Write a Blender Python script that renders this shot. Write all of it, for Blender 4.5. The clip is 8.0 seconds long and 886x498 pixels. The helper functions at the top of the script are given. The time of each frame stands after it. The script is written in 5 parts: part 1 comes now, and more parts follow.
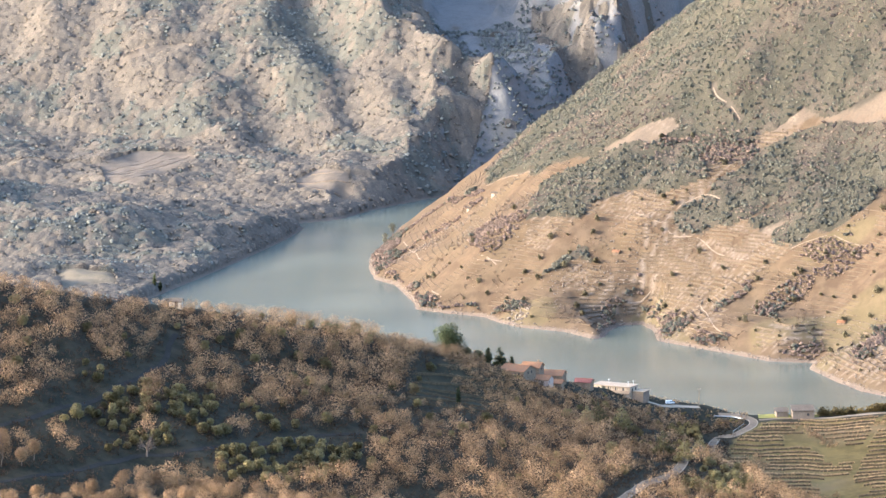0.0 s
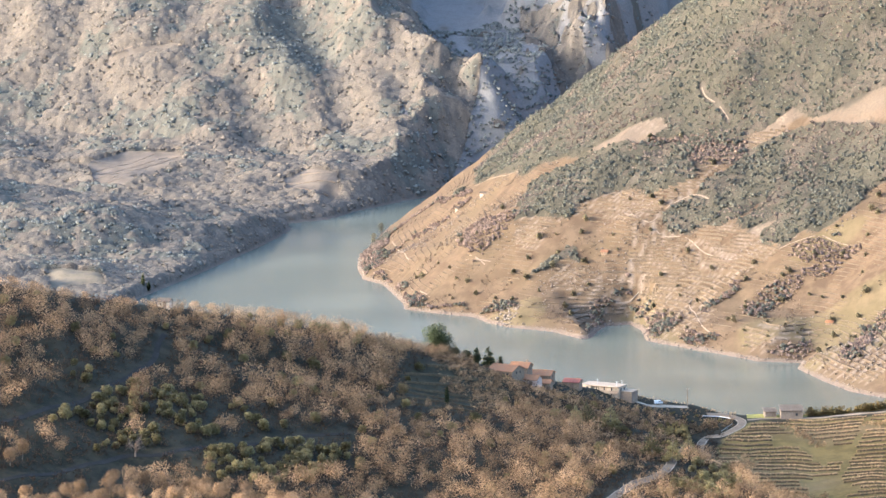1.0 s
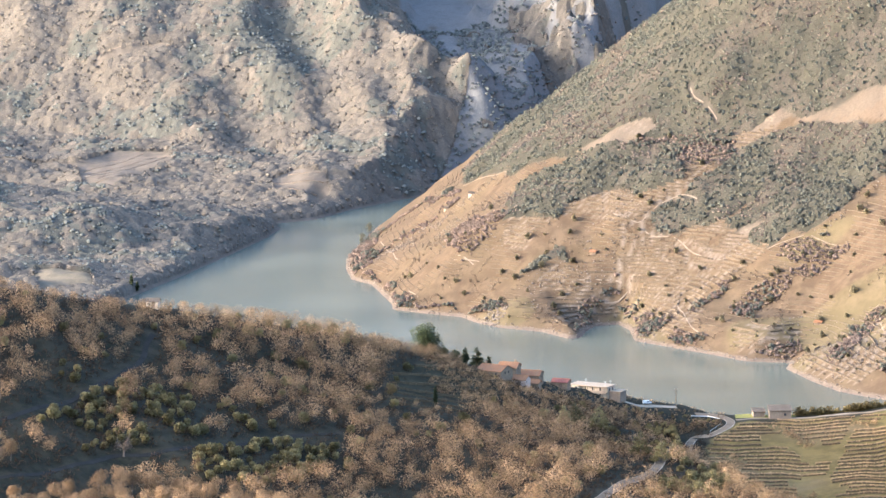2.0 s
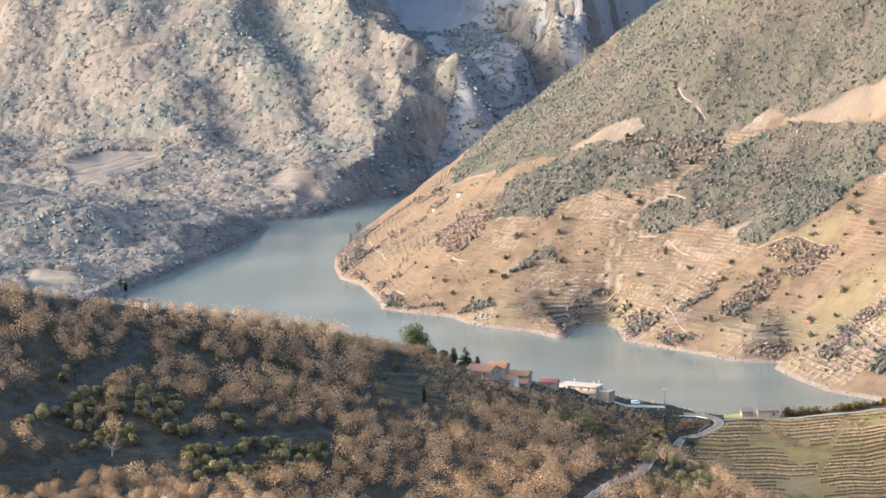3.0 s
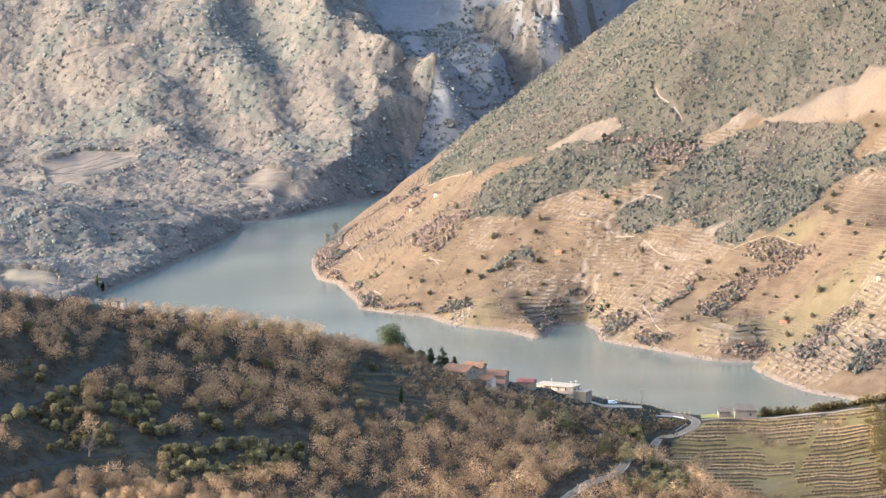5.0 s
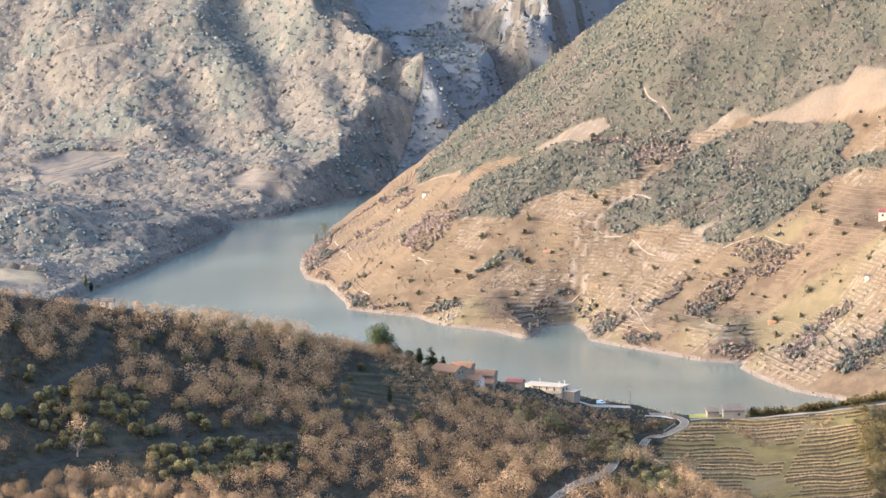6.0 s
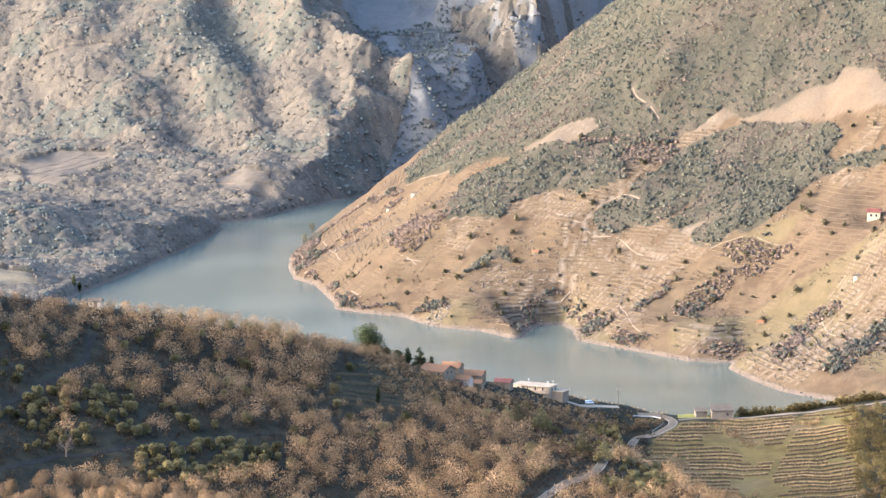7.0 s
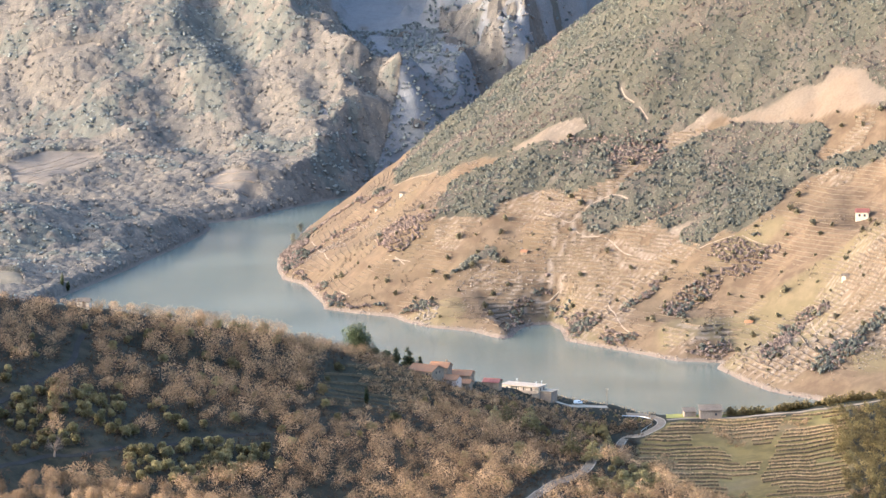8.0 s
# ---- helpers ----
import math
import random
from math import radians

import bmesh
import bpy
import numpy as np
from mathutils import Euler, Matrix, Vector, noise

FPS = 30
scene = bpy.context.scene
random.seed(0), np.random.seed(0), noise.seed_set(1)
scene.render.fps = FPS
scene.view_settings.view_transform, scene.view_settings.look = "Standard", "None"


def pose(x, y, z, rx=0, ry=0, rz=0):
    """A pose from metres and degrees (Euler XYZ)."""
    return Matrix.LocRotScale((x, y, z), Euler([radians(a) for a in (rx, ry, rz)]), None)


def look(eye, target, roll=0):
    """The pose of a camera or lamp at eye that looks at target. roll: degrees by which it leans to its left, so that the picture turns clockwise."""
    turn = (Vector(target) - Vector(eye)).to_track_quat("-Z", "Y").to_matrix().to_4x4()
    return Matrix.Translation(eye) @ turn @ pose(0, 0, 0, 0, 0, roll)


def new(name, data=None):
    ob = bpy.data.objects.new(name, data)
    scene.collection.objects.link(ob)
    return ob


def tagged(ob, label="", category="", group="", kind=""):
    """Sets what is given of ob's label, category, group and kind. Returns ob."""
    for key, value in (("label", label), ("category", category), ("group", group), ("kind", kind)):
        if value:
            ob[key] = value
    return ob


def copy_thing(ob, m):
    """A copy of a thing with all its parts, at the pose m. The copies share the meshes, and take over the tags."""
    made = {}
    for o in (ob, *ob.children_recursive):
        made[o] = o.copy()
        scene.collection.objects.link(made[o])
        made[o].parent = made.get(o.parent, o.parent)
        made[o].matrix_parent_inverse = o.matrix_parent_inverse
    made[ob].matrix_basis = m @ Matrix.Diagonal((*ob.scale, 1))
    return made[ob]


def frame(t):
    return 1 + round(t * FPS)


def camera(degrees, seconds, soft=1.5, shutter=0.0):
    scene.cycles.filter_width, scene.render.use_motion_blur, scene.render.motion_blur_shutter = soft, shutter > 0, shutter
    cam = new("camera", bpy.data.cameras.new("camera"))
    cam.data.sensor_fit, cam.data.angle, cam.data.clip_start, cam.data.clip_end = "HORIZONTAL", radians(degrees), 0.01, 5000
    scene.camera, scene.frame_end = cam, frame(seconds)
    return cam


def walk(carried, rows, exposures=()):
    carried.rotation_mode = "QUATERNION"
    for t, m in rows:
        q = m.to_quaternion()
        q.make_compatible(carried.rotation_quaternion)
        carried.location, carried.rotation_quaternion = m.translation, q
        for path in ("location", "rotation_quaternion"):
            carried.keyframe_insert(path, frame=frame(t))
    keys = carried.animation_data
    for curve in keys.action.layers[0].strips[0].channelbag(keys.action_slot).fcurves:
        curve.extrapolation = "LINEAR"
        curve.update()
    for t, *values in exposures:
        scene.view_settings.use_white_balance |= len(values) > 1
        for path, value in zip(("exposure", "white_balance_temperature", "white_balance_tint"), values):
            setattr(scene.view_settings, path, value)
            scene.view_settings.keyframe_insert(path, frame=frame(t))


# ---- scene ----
# The camera stands still on a hill across the valley and turns slowly to its right.
cam = camera(10.0, 8.0, soft=1.4)
EYE, TILT, SWEEP = 400.0, -8.0, -1.0395
EXPOSURE, KELVIN, TINT = 3.0, 5300, 10
walk(cam, [(t, pose(0, 0, EYE, TILT, 0, 0) @ pose(0, 0, 0, 90, 0, SWEEP * t / 8.0)) for t in (0.0, 1.0, 2.0, 3.0, 4.0, 5.0, 6.0, 7.0, 8.0)],
     [(0.0, EXPOSURE, KELVIN, TINT), (8.0, EXPOSURE, KELVIN, TINT)])

# ---- light: a low winter sun on the left of the valley, and a hazy sky ----
SUN_UP, SUN_SIDE = 13.5, -10.0
sun_way = Vector((-math.cos(radians(SUN_SIDE)) * math.cos(radians(SUN_UP)),
                  math.sin(radians(SUN_SIDE)) * math.cos(radians(SUN_UP)), math.sin(radians(SUN_UP))))
sun_data = bpy.data.lights.new("sun", "SUN")
sun_data.energy, sun_data.angle, sun_data.color = 0.92, radians(0.9), (1.0, 0.83, 0.64)
sun = new("sun", sun_data)
sun.matrix_world = look((-900, 2300, 900), Vector((-900, 2300, 900)) - sun_way)

world = bpy.data.worlds.new("sky")
scene.world = world
world.use_nodes = True
sky = world.node_tree.nodes.new("ShaderNodeTexSky")
sky.sky_type, sky.sun_disc = "NISHITA", False
sky.sun_elevation, sky.sun_rotation = radians(SUN_UP), radians(270 + SUN_SIDE)
sky.air_density, sky.dust_density, sky.altitude = 1.0, 7.0, 400
background = world.node_tree.nodes["Background"]
background.inputs[1].default_value = 0.15
world.node_tree.links.new(sky.outputs[0], background.inputs[0])

# ---- materials ----
class Nodes:
    """A small builder for node materials."""

    def __init__(self, name):
        self.mat = bpy.data.materials.new(name)
        self.mat.use_nodes = True
        self.tree = self.mat.node_tree
        self.shader = self.tree.nodes["Principled BSDF"]
        self.place = None

    def node(self, kind, **settings):
        n = self.tree.nodes.new(kind)
        for key, value in settings.items():
            setattr(n, key, value)
        return n

    def link(self, a, b):
        self.tree.links.new(a, b)

    def where(self):
        if self.place is None:
            self.place = self.node("ShaderNodeTexCoord").outputs["Object"]
        return self.place

    def noise(self, size, detail=4, rough=0.6, stretch=None):
        n = self.node("ShaderNodeTexNoise")
        n.inputs["Scale"].default_value = 1.0 / size
        n.inputs["Detail"].default_value = detail
        n.inputs["Roughness"].default_value = rough
        src = self.where()
        if stretch:
            m = self.node("ShaderNodeMapping")
            m.inputs["Scale"].default_value = stretch
            self.link(src, m.inputs[0])
            src = m.outputs[0]
        self.link(src, n.inputs["Vector"])
        return n.outputs["Fac"]

    def step(self, value, lo, hi, a=0.0, b=1.0):
        n = self.node("ShaderNodeMapRange")
        n.interpolation_type = "SMOOTHSTEP"
        for i, v in enumerate((lo, hi, a, b), 1):
            n.inputs[i].default_value = v
        self.link(value, n.inputs[0])
        return n.outputs[0]

    def math(self, op, a, b):
        n = self.node("ShaderNodeMath", operation=op)
        for i, v in enumerate((a, b)):
            if isinstance(v, (int, float)):
                n.inputs[i].default_value = v
            else:
                self.link(v, n.inputs[i])
        return n.outputs[0]

    def mix(self, fac, a, b):
        n = self.node("ShaderNodeMix", data_type="RGBA")
        if isinstance(fac, (int, float)):
            n.inputs[0].default_value = fac
        else:
            self.link(fac, n.inputs[0])
        for i, v in ((6, a), (7, b)):
            if isinstance(v, tuple):
                n.inputs[i].default_value = (*v, 1)
            else:
                self.link(v, n.inputs[i])
        return n.outputs[2]

    def masks(self, name):
        a = self.node("ShaderNodeAttribute", attribute_name=name)
        s = self.node("ShaderNodeSeparateColor")
        self.link(a.outputs["Color"], s.inputs[0])
        return [*s.outputs, a.outputs["Alpha"]]

    def chance(self):
        return self.node("ShaderNodeNewGeometry").outputs["Random Per Island"]

    def own(self):
        return self.node("ShaderNodeObjectInfo").outputs["Random"]

    def done(self, colour, rough=0.9, bump=None, strength=0.5, distance=0.2, metal=0.0, gloss=0.3):
        s = self.shader
        if isinstance(colour, tuple):
            s.inputs["Base Color"].default_value = (*colour, 1)
        else:
            self.link(colour, s.inputs["Base Color"])
        s.inputs["Roughness"].default_value = rough
        s.inputs["Metallic"].default_value = metal
        s.inputs["Specular IOR Level"].default_value = gloss
        if bump is not None:
            b = self.node("ShaderNodeBump")
            b.inputs["Strength"].default_value = strength
            b.inputs["Distance"].default_value = distance
            self.link(bump, b.inputs["Height"])
            self.link(b.outputs[0], s.inputs["Normal"])
        return self.mat


def ground_material():
    m = Nodes("ground")
    tan_slope, far_wood, near_wood, vineyard = m.masks("cover")
    riser, cliff_haze, grass, bare = m.masks("detail")
    big, mid, fine = m.noise(45, 3), m.noise(7, 4), m.noise(1.3, 5, 0.75)
    # dry grass and thin soil of the terraced slope
    c = m.mix(m.step(mid, 0.35, 0.68), (0.076, 0.05, 0.03), (0.116, 0.08, 0.049))
    c = m.mix(m.step(fine, 0.52, 0.66, 0, 0.8), c, (0.074, 0.053, 0.031))
    c = m.mix(m.step(big, 0.45, 0.7, 0, 0.5), c, (0.107, 0.077, 0.042))
    # leaf litter and twigs of the far woods, paled to paint in haze
    w = m.mix(m.step(mid, 0.35, 0.65), (0.104, 0.085, 0.066), (0.148, 0.12, 0.092))
    c = m.mix(far_wood, c, w)
    # litter, bracken and earth of the near woods
    n = m.mix(m.step(mid, 0.35, 0.65), (0.016, 0.015, 0.01), (0.035, 0.029, 0.018))
    n = m.mix(m.step(fine, 0.5, 0.66, 0, 0.6), n, (0.03, 0.033, 0.014))
    c = m.mix(near_wood, c, n)
    # grass between the vines
    v = m.mix(m.step(mid, 0.38, 0.62), (0.092, 0.066, 0.022), (0.142, 0.1, 0.035))
    v = m.mix(m.step(big, 0.45, 0.62, 0, 0.6), v, (0.14, 0.094, 0.05))
    c = m.mix(vineyard, c, v)
    c = m.mix(grass, c, m.mix(m.step(fine, 0.3, 0.7), (0.14, 0.14, 0.05), (0.20, 0.185, 0.075)))
    c = m.mix(bare, c, m.mix(m.step(fine, 0.3, 0.7), (0.13, 0.095, 0.066), (0.175, 0.129, 0.091)))
    # dry-stone faces of the terraces
    stone = m.mix(m.step(fine, 0.35, 0.65), (0.12, 0.09, 0.064), (0.195, 0.152, 0.112))
    c = m.mix(riser, c, stone)
    # bare drawdown rim above the water
    pos = m.node("ShaderNodeSeparateXYZ")
    m.link(m.where(), pos.inputs[0])
    level = m.math("ADD", pos.outputs[2], m.math("MULTIPLY", mid, 2.4))
    rim = m.mix(m.step(fine, 0.3, 0.7), (0.105, 0.078, 0.057), (0.165, 0.125, 0.094))
    c = m.mix(m.math("MULTIPLY", m.step(level, 3.0, 2.2), m.math("ADD", m.math("MULTIPLY", tan_slope, 0.75), 0.25)), c, rim)
    # rock of the crag; on the gorge walls its paleness paints haze over shade
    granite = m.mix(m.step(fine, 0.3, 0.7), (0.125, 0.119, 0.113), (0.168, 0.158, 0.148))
    c = m.mix(cliff_haze, c, m.mix(m.step(mid, 0.45, 0.7, 0, 0.5), granite, (0.1, 0.1, 0.091)))
    return m.done(c, 0.95, m.math("ADD", mid, fine), 0.5, 0.5, gloss=0.1)


def water_material():
    m = Nodes("water")
    big = m.noise(60, 3, 0.55, (0.45, 1.0, 1.0))
    mid = m.noise(14, 3, 0.55, (0.4, 1.0, 1.0))
    fine = m.noise(1.4, 3, 0.6)
    mat = m.done(m.mix(m.step(big, 0.4, 0.62), (0.096, 0.108, 0.088), (0.122, 0.134, 0.109)), 0.16, m.math("MULTIPLY", fine, m.step(mid, 0.35, 0.65, 0.3, 1.0)), 0.25, 0.25, gloss=0.5)
    m.shader.inputs["IOR"].default_value = 1.33
    return mat


GROUND, WATER = ground_material(), water_material()


def twig_material(name, dark, light, tint=True, own=False, lumps=0.0, deep=0.62, thin=0.5):
    """Bare twigs or leaves: each its own shade, each plant its own tone."""
    m = Nodes(name)
    c = m.mix(m.chance(), dark, light)
    if lumps:
        c = m.mix(m.step(m.noise(lumps, 3, 0.7), 0.36, 0.64), tuple(deep * v for v in dark), m.mix(0.5, c, light))
    if tint:
        t = m.node("ShaderNodeAttribute", attribute_name="tint").outputs["Fac"]
    elif own:
        t = m.own()
    if tint or own:
        warm = m.mix(m.step(t, 0.0, 1.0), tuple(0.72 * v for v in dark), tuple(1.15 * v for v in light))
        c = m.mix(0.55, c, warm)
    mat = m.done(c, 0.9, gloss=0.12)
    if thin:
        # leaves and sprays of twigs let light through from behind
        through_light, both = m.node("ShaderNodeBsdfTranslucent"), m.node("ShaderNodeMixShader")
        m.link(c, through_light.inputs[0])
        both.inputs[0].default_value = thin
        m.link(m.shader.outputs[0], both.inputs[1])
        m.link(through_light.outputs[0], both.inputs[2])
        m.link(both.outputs[0], m.tree.nodes["Material Output"].inputs[0])
    return mat


def plain_material(name, a, b, size, rough=0.9, bump=0.3, distance=0.05, own=False, gloss=0.3, metal=0.0):
    m = Nodes(name)
    n, big = m.noise(size, 5, 0.65), m.noise(size * 7, 3)
    c = m.mix(m.step(n, 0.32, 0.68), a, b)
    c = m.mix(m.step(big, 0.45, 0.75, 0, 0.45), c, tuple(0.6 * v for v in a))
    if own:
        c = m.mix(m.math("MULTIPLY", m.own(), 0.5), c, tuple(0.7 * v for v in b))
    return m.done(c, rough, n, bump, distance, metal, gloss)


def asphalt_material():
    m = Nodes("asphalt")
    n, big = m.noise(0.4, 5, 0.7), m.noise(9, 4)
    c = m.mix(m.step(n, 0.3, 0.7), (0.02, 0.0185, 0.016), (0.034, 0.031, 0.027))
    c = m.mix(m.step(big, 0.4, 0.7, 0, 0.5), c, (0.045, 0.042, 0.038))
    return m.done(c, 1.0, n, 0.2, 0.02, gloss=0.03)


def tile_material():
    m = Nodes("roof_tile")
    n, big, own = m.noise(0.5, 4), m.noise(2.5, 4), m.own()
    c = m.mix(m.step(n, 0.3, 0.7), (0.25, 0.108, 0.046), (0.36, 0.172, 0.078))
    c = m.mix(m.step(big, 0.45, 0.7, 0, 0.6), c, (0.24, 0.15, 0.085))
    c = m.mix(m.math("MULTIPLY", own, 0.4), c, (0.19, 0.105, 0.06))
    return m.done(c, 0.9, n, 0.4, 0.05)


def masonry_material(name, a, b, joint, size):
    m = Nodes(name)
    v = m.node("ShaderNodeTexVoronoi", feature="DISTANCE_TO_EDGE")
    v.inputs["Scale"].default_value = 1.0 / size
    k = m.node("ShaderNodeTexVoronoi")
    k.inputs["Scale"].default_value = 1.0 / size
    for n in (v, k):
        m.link(m.where(), n.inputs["Vector"])
    s = m.node("ShaderNodeSeparateColor")
    m.link(k.outputs["Color"], s.inputs[0])
    c = m.mix(s.outputs[0], a, b)
    c = m.mix(m.step(v.outputs["Distance"], 0.10, 0.03), c, joint)
    return m.done(c, 0.95, m.step(v.outputs["Distance"], 0.0, 0.2), 0.5, 0.04, gloss=0.1)


def canopy_material(name, brown_a, brown_b, leaf_a, leaf_b, gap):
    """Crowns of a closed winter wood: brown twigs, and grey-green where evergreens stand."""
    m = Nodes(name)
    t = m.node("ShaderNodeAttribute", attribute_name="tint").outputs["Fac"]
    g = m.node("ShaderNodeAttribute", attribute_name="green").outputs["Fac"]
    fine, mid, clump = m.noise(0.9, 4, 0.7), m.noise(9, 3), m.noise(2.4, 4, 0.75)
    brown = m.mix(m.math("MULTIPLY", m.math("ADD", t, m.step(mid, 0.35, 0.65)), 0.5), brown_a, brown_b)
    leaf = m.mix(t, leaf_a, leaf_b)
    c = m.mix(m.step(g, 0.3, 0.7), brown, leaf)
    # shade in the gaps between twigs, painted as darker blotches by noise
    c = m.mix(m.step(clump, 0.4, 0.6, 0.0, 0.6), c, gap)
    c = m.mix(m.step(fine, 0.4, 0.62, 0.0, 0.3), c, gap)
    return m.done(c, 0.95, fine, 0.6, 0.7, gloss=0.05)


BARK = plain_material("bark", (0.10, 0.075, 0.055), (0.21, 0.17, 0.13), 0.3)
PALE_BARK = plain_material("pale_bark", (0.13, 0.092, 0.066), (0.22, 0.165, 0.12), 0.3)
# darker copy of the near twigs, with the shade below crowns in its colour
SHADE_TWIG = twig_material("shade_twig", (0.047, 0.030, 0.018), (0.130, 0.082, 0.048))
NEAR_TWIG = twig_material("near_twig", (0.223, 0.138, 0.071), (0.633, 0.407, 0.218), False, True, thin=0.28)
NEAR_TWIG_JOINED = twig_material("near_twig_joined", (0.223, 0.138, 0.071), (0.633, 0.407, 0.218), thin=0.28)
NEAR_LEAF = twig_material("near_leaf", (0.130, 0.110, 0.052), (0.390, 0.320, 0.149), False, True)
SLOPE_BUSH_LEAF = twig_material("slope_bush_leaf", (0.12, 0.106, 0.065), (0.25, 0.216, 0.13), False, True)
NEAR_LEAF_JOINED = twig_material("near_leaf_joined", (0.111, 0.082, 0.034), (0.297, 0.218, 0.085))
PINE_LEAF = twig_material("pine_leaf", (0.035, 0.045, 0.022), (0.11, 0.125, 0.058), False, True)
# far twigs, crowns and leaves: haze is painted in by paling their colours
HAZY_TWIG = twig_material("hazy_twig", (0.140, 0.116, 0.091), (0.197, 0.164, 0.127), lumps=3.2, deep=0.88, thin=0.2)
HAZY_CANOPY = canopy_material("far_canopy", (0.097, 0.080, 0.064), (0.167, 0.139, 0.108), (0.071, 0.071, 0.058), (0.111, 0.108, 0.088), (0.080, 0.069, 0.056))
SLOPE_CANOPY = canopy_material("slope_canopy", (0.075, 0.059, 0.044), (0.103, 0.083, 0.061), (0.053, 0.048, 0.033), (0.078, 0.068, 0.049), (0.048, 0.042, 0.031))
HAZY_LEAF = twig_material("hazy_leaf", (0.123, 0.126, 0.111), (0.179, 0.178, 0.154), lumps=3.0, deep=0.88, thin=0.2)
# SLOPE_LEAF and SLOPE_PINE: darks lifted and greyed to paint in haze
SLOPE_LEAF = twig_material("slope_leaf", (0.097, 0.093, 0.068), (0.152, 0.143, 0.107), lumps=0.9, deep=0.85, thin=0.3)
SLOPE_PINE = twig_material("slope_pine", (0.121, 0.117, 0.085), (0.171, 0.163, 0.121), lumps=0.9, deep=0.85, thin=0.3)
SLOPE_TWIG = twig_material("slope_twig", (0.172, 0.132, 0.101), (0.244, 0.189, 0.146), lumps=0.9, deep=0.82, thin=0.4)
GULLY_TWIG = twig_material("gully_twig", (0.178, 0.125, 0.094), (0.282, 0.201, 0.152), lumps=0.9, deep=0.85, thin=0.3)
ROCK = plain_material("granite", (0.115, 0.089, 0.069), (0.207, 0.166, 0.130), 0.5, own=False)
GRANITE = plain_material("pale_granite", (0.115, 0.099, 0.086), (0.191, 0.165, 0.140), 0.9, own=False)
DRY_STONE = masonry_material("dry_stone", (0.086, 0.063, 0.042), (0.153, 0.117, 0.083), (0.075, 0.055, 0.036), 0.35)
ASPHALT, TILE = asphalt_material(), tile_material()
PALE_ASPHALT = plain_material("pale_asphalt", (0.133, 0.097, 0.063), (0.187, 0.138, 0.092), 0.9, gloss=0.15)
EARTH_TRACK = plain_material("earth_track", (0.154, 0.114, 0.079), (0.220, 0.167, 0.119), 0.7)
CONCRETE = plain_material("concrete", (0.246, 0.189, 0.130), (0.343, 0.268, 0.189), 0.8)
HOUSE_STONE = masonry_material("house_stone", (0.164, 0.115, 0.076), (0.281, 0.207, 0.140), (0.187, 0.140, 0.098), 0.45)
RENDER_WHITE = plain_material("white_render", (0.400, 0.315, 0.225), (0.520, 0.422, 0.310), 1.2)
RENDER_PINK = plain_material("pink_render", (0.390, 0.285, 0.225), (0.480, 0.375, 0.300), 1.2)
RENDER_TAN = plain_material("tan_render", (0.30, 0.215, 0.145), (0.40, 0.30, 0.21), 1.2)
BLOCKWORK = plain_material("blockwork", (0.175, 0.128, 0.09), (0.25, 0.188, 0.136), 0.6)
SHEET_ROOF = plain_material("sheet_roof", (0.112, 0.085, 0.061), (0.161, 0.123, 0.090), 0.9, 0.95, gloss=0.1)
RED_SHEET = plain_material("red_sheet", (0.153, 0.050, 0.034), (0.216, 0.077, 0.054), 0.9, 0.6)
DARK_GLASS = plain_material("window_glass", (0.02, 0.024, 0.028), (0.035, 0.04, 0.045), 0.8, 0.12, 0.02)
WOOD = plain_material("weathered_wood", (0.10, 0.07, 0.05), (0.20, 0.145, 0.10), 0.2)
WHITE_PAINT = plain_material("white_paint", (0.592, 0.584, 0.560), (0.656, 0.648, 0.624), 1.0, 0.35)
RUBBER = plain_material("rubber", (0.015, 0.015, 0.015), (0.03, 0.03, 0.03), 0.1)
STEEL = plain_material("galvanised_steel", (0.42, 0.43, 0.43), (0.55, 0.55, 0.54), 0.3, 0.45, 0.1, metal=0.7)
BRIGHT_GRASS = plain_material("verge_grass", (0.171, 0.156, 0.033), (0.262, 0.222, 0.054), 0.6)
DRY_STONE_DARK = masonry_material("mossy_stone", (0.083, 0.060, 0.035), (0.158, 0.119, 0.071), (0.050, 0.036, 0.022), 0.35)

# ---- relief: three hills and a gorge round a bend of the river; water level is z = 0 ----
lattice = np.random.RandomState(7).rand(256, 256)


def value_noise(x, y, size, layer=0):
    """Smooth noise in the plan, about -1 to 1."""
    u, v = np.asarray(x) / size + 37.3 * layer, np.asarray(y) / size + 11.9 * layer
    i, j = np.floor(u).astype(int), np.floor(v).astype(int)
    a, b = u - i, v - j
    a, b = a * a * (3 - 2 * a), b * b * (3 - 2 * b)
    p = lambda k, l: lattice[(i + k) % 256, (j + l) % 256]
    return 2 * ((p(0, 0) * (1 - a) + p(1, 0) * a) * (1 - b) + (p(0, 1) * (1 - a) + p(1, 1) * a) * b) - 1


def rough_noise(x, y, size, octaves=4, layer=0):
    return sum(0.5 ** k * value_noise(x, y, size / 2 ** k, layer + 3 * k) for k in range(octaves))


def to_line(x, y, line, heights=None):
    """The distance in the plan to a line of points, and the height along it at the nearest place."""
    best, height = np.full(np.shape(x), 1e9), np.zeros(np.shape(x))
    for k in range(len(line) - 1):
        (ax, ay), (bx, by) = line[k][:2], line[k + 1][:2]
        dx, dy = bx - ax, by - ay
        s = np.clip(((x - ax) * dx + (y - ay) * dy) / (dx * dx + dy * dy), 0, 1)
        d = np.hypot(x - ax - s * dx, y - ay - s * dy)
        if heights:
            height = np.where(d < best, heights[k] + s * (heights[k + 1] - heights[k]), height)
        best = np.minimum(best, d)
    return best, height


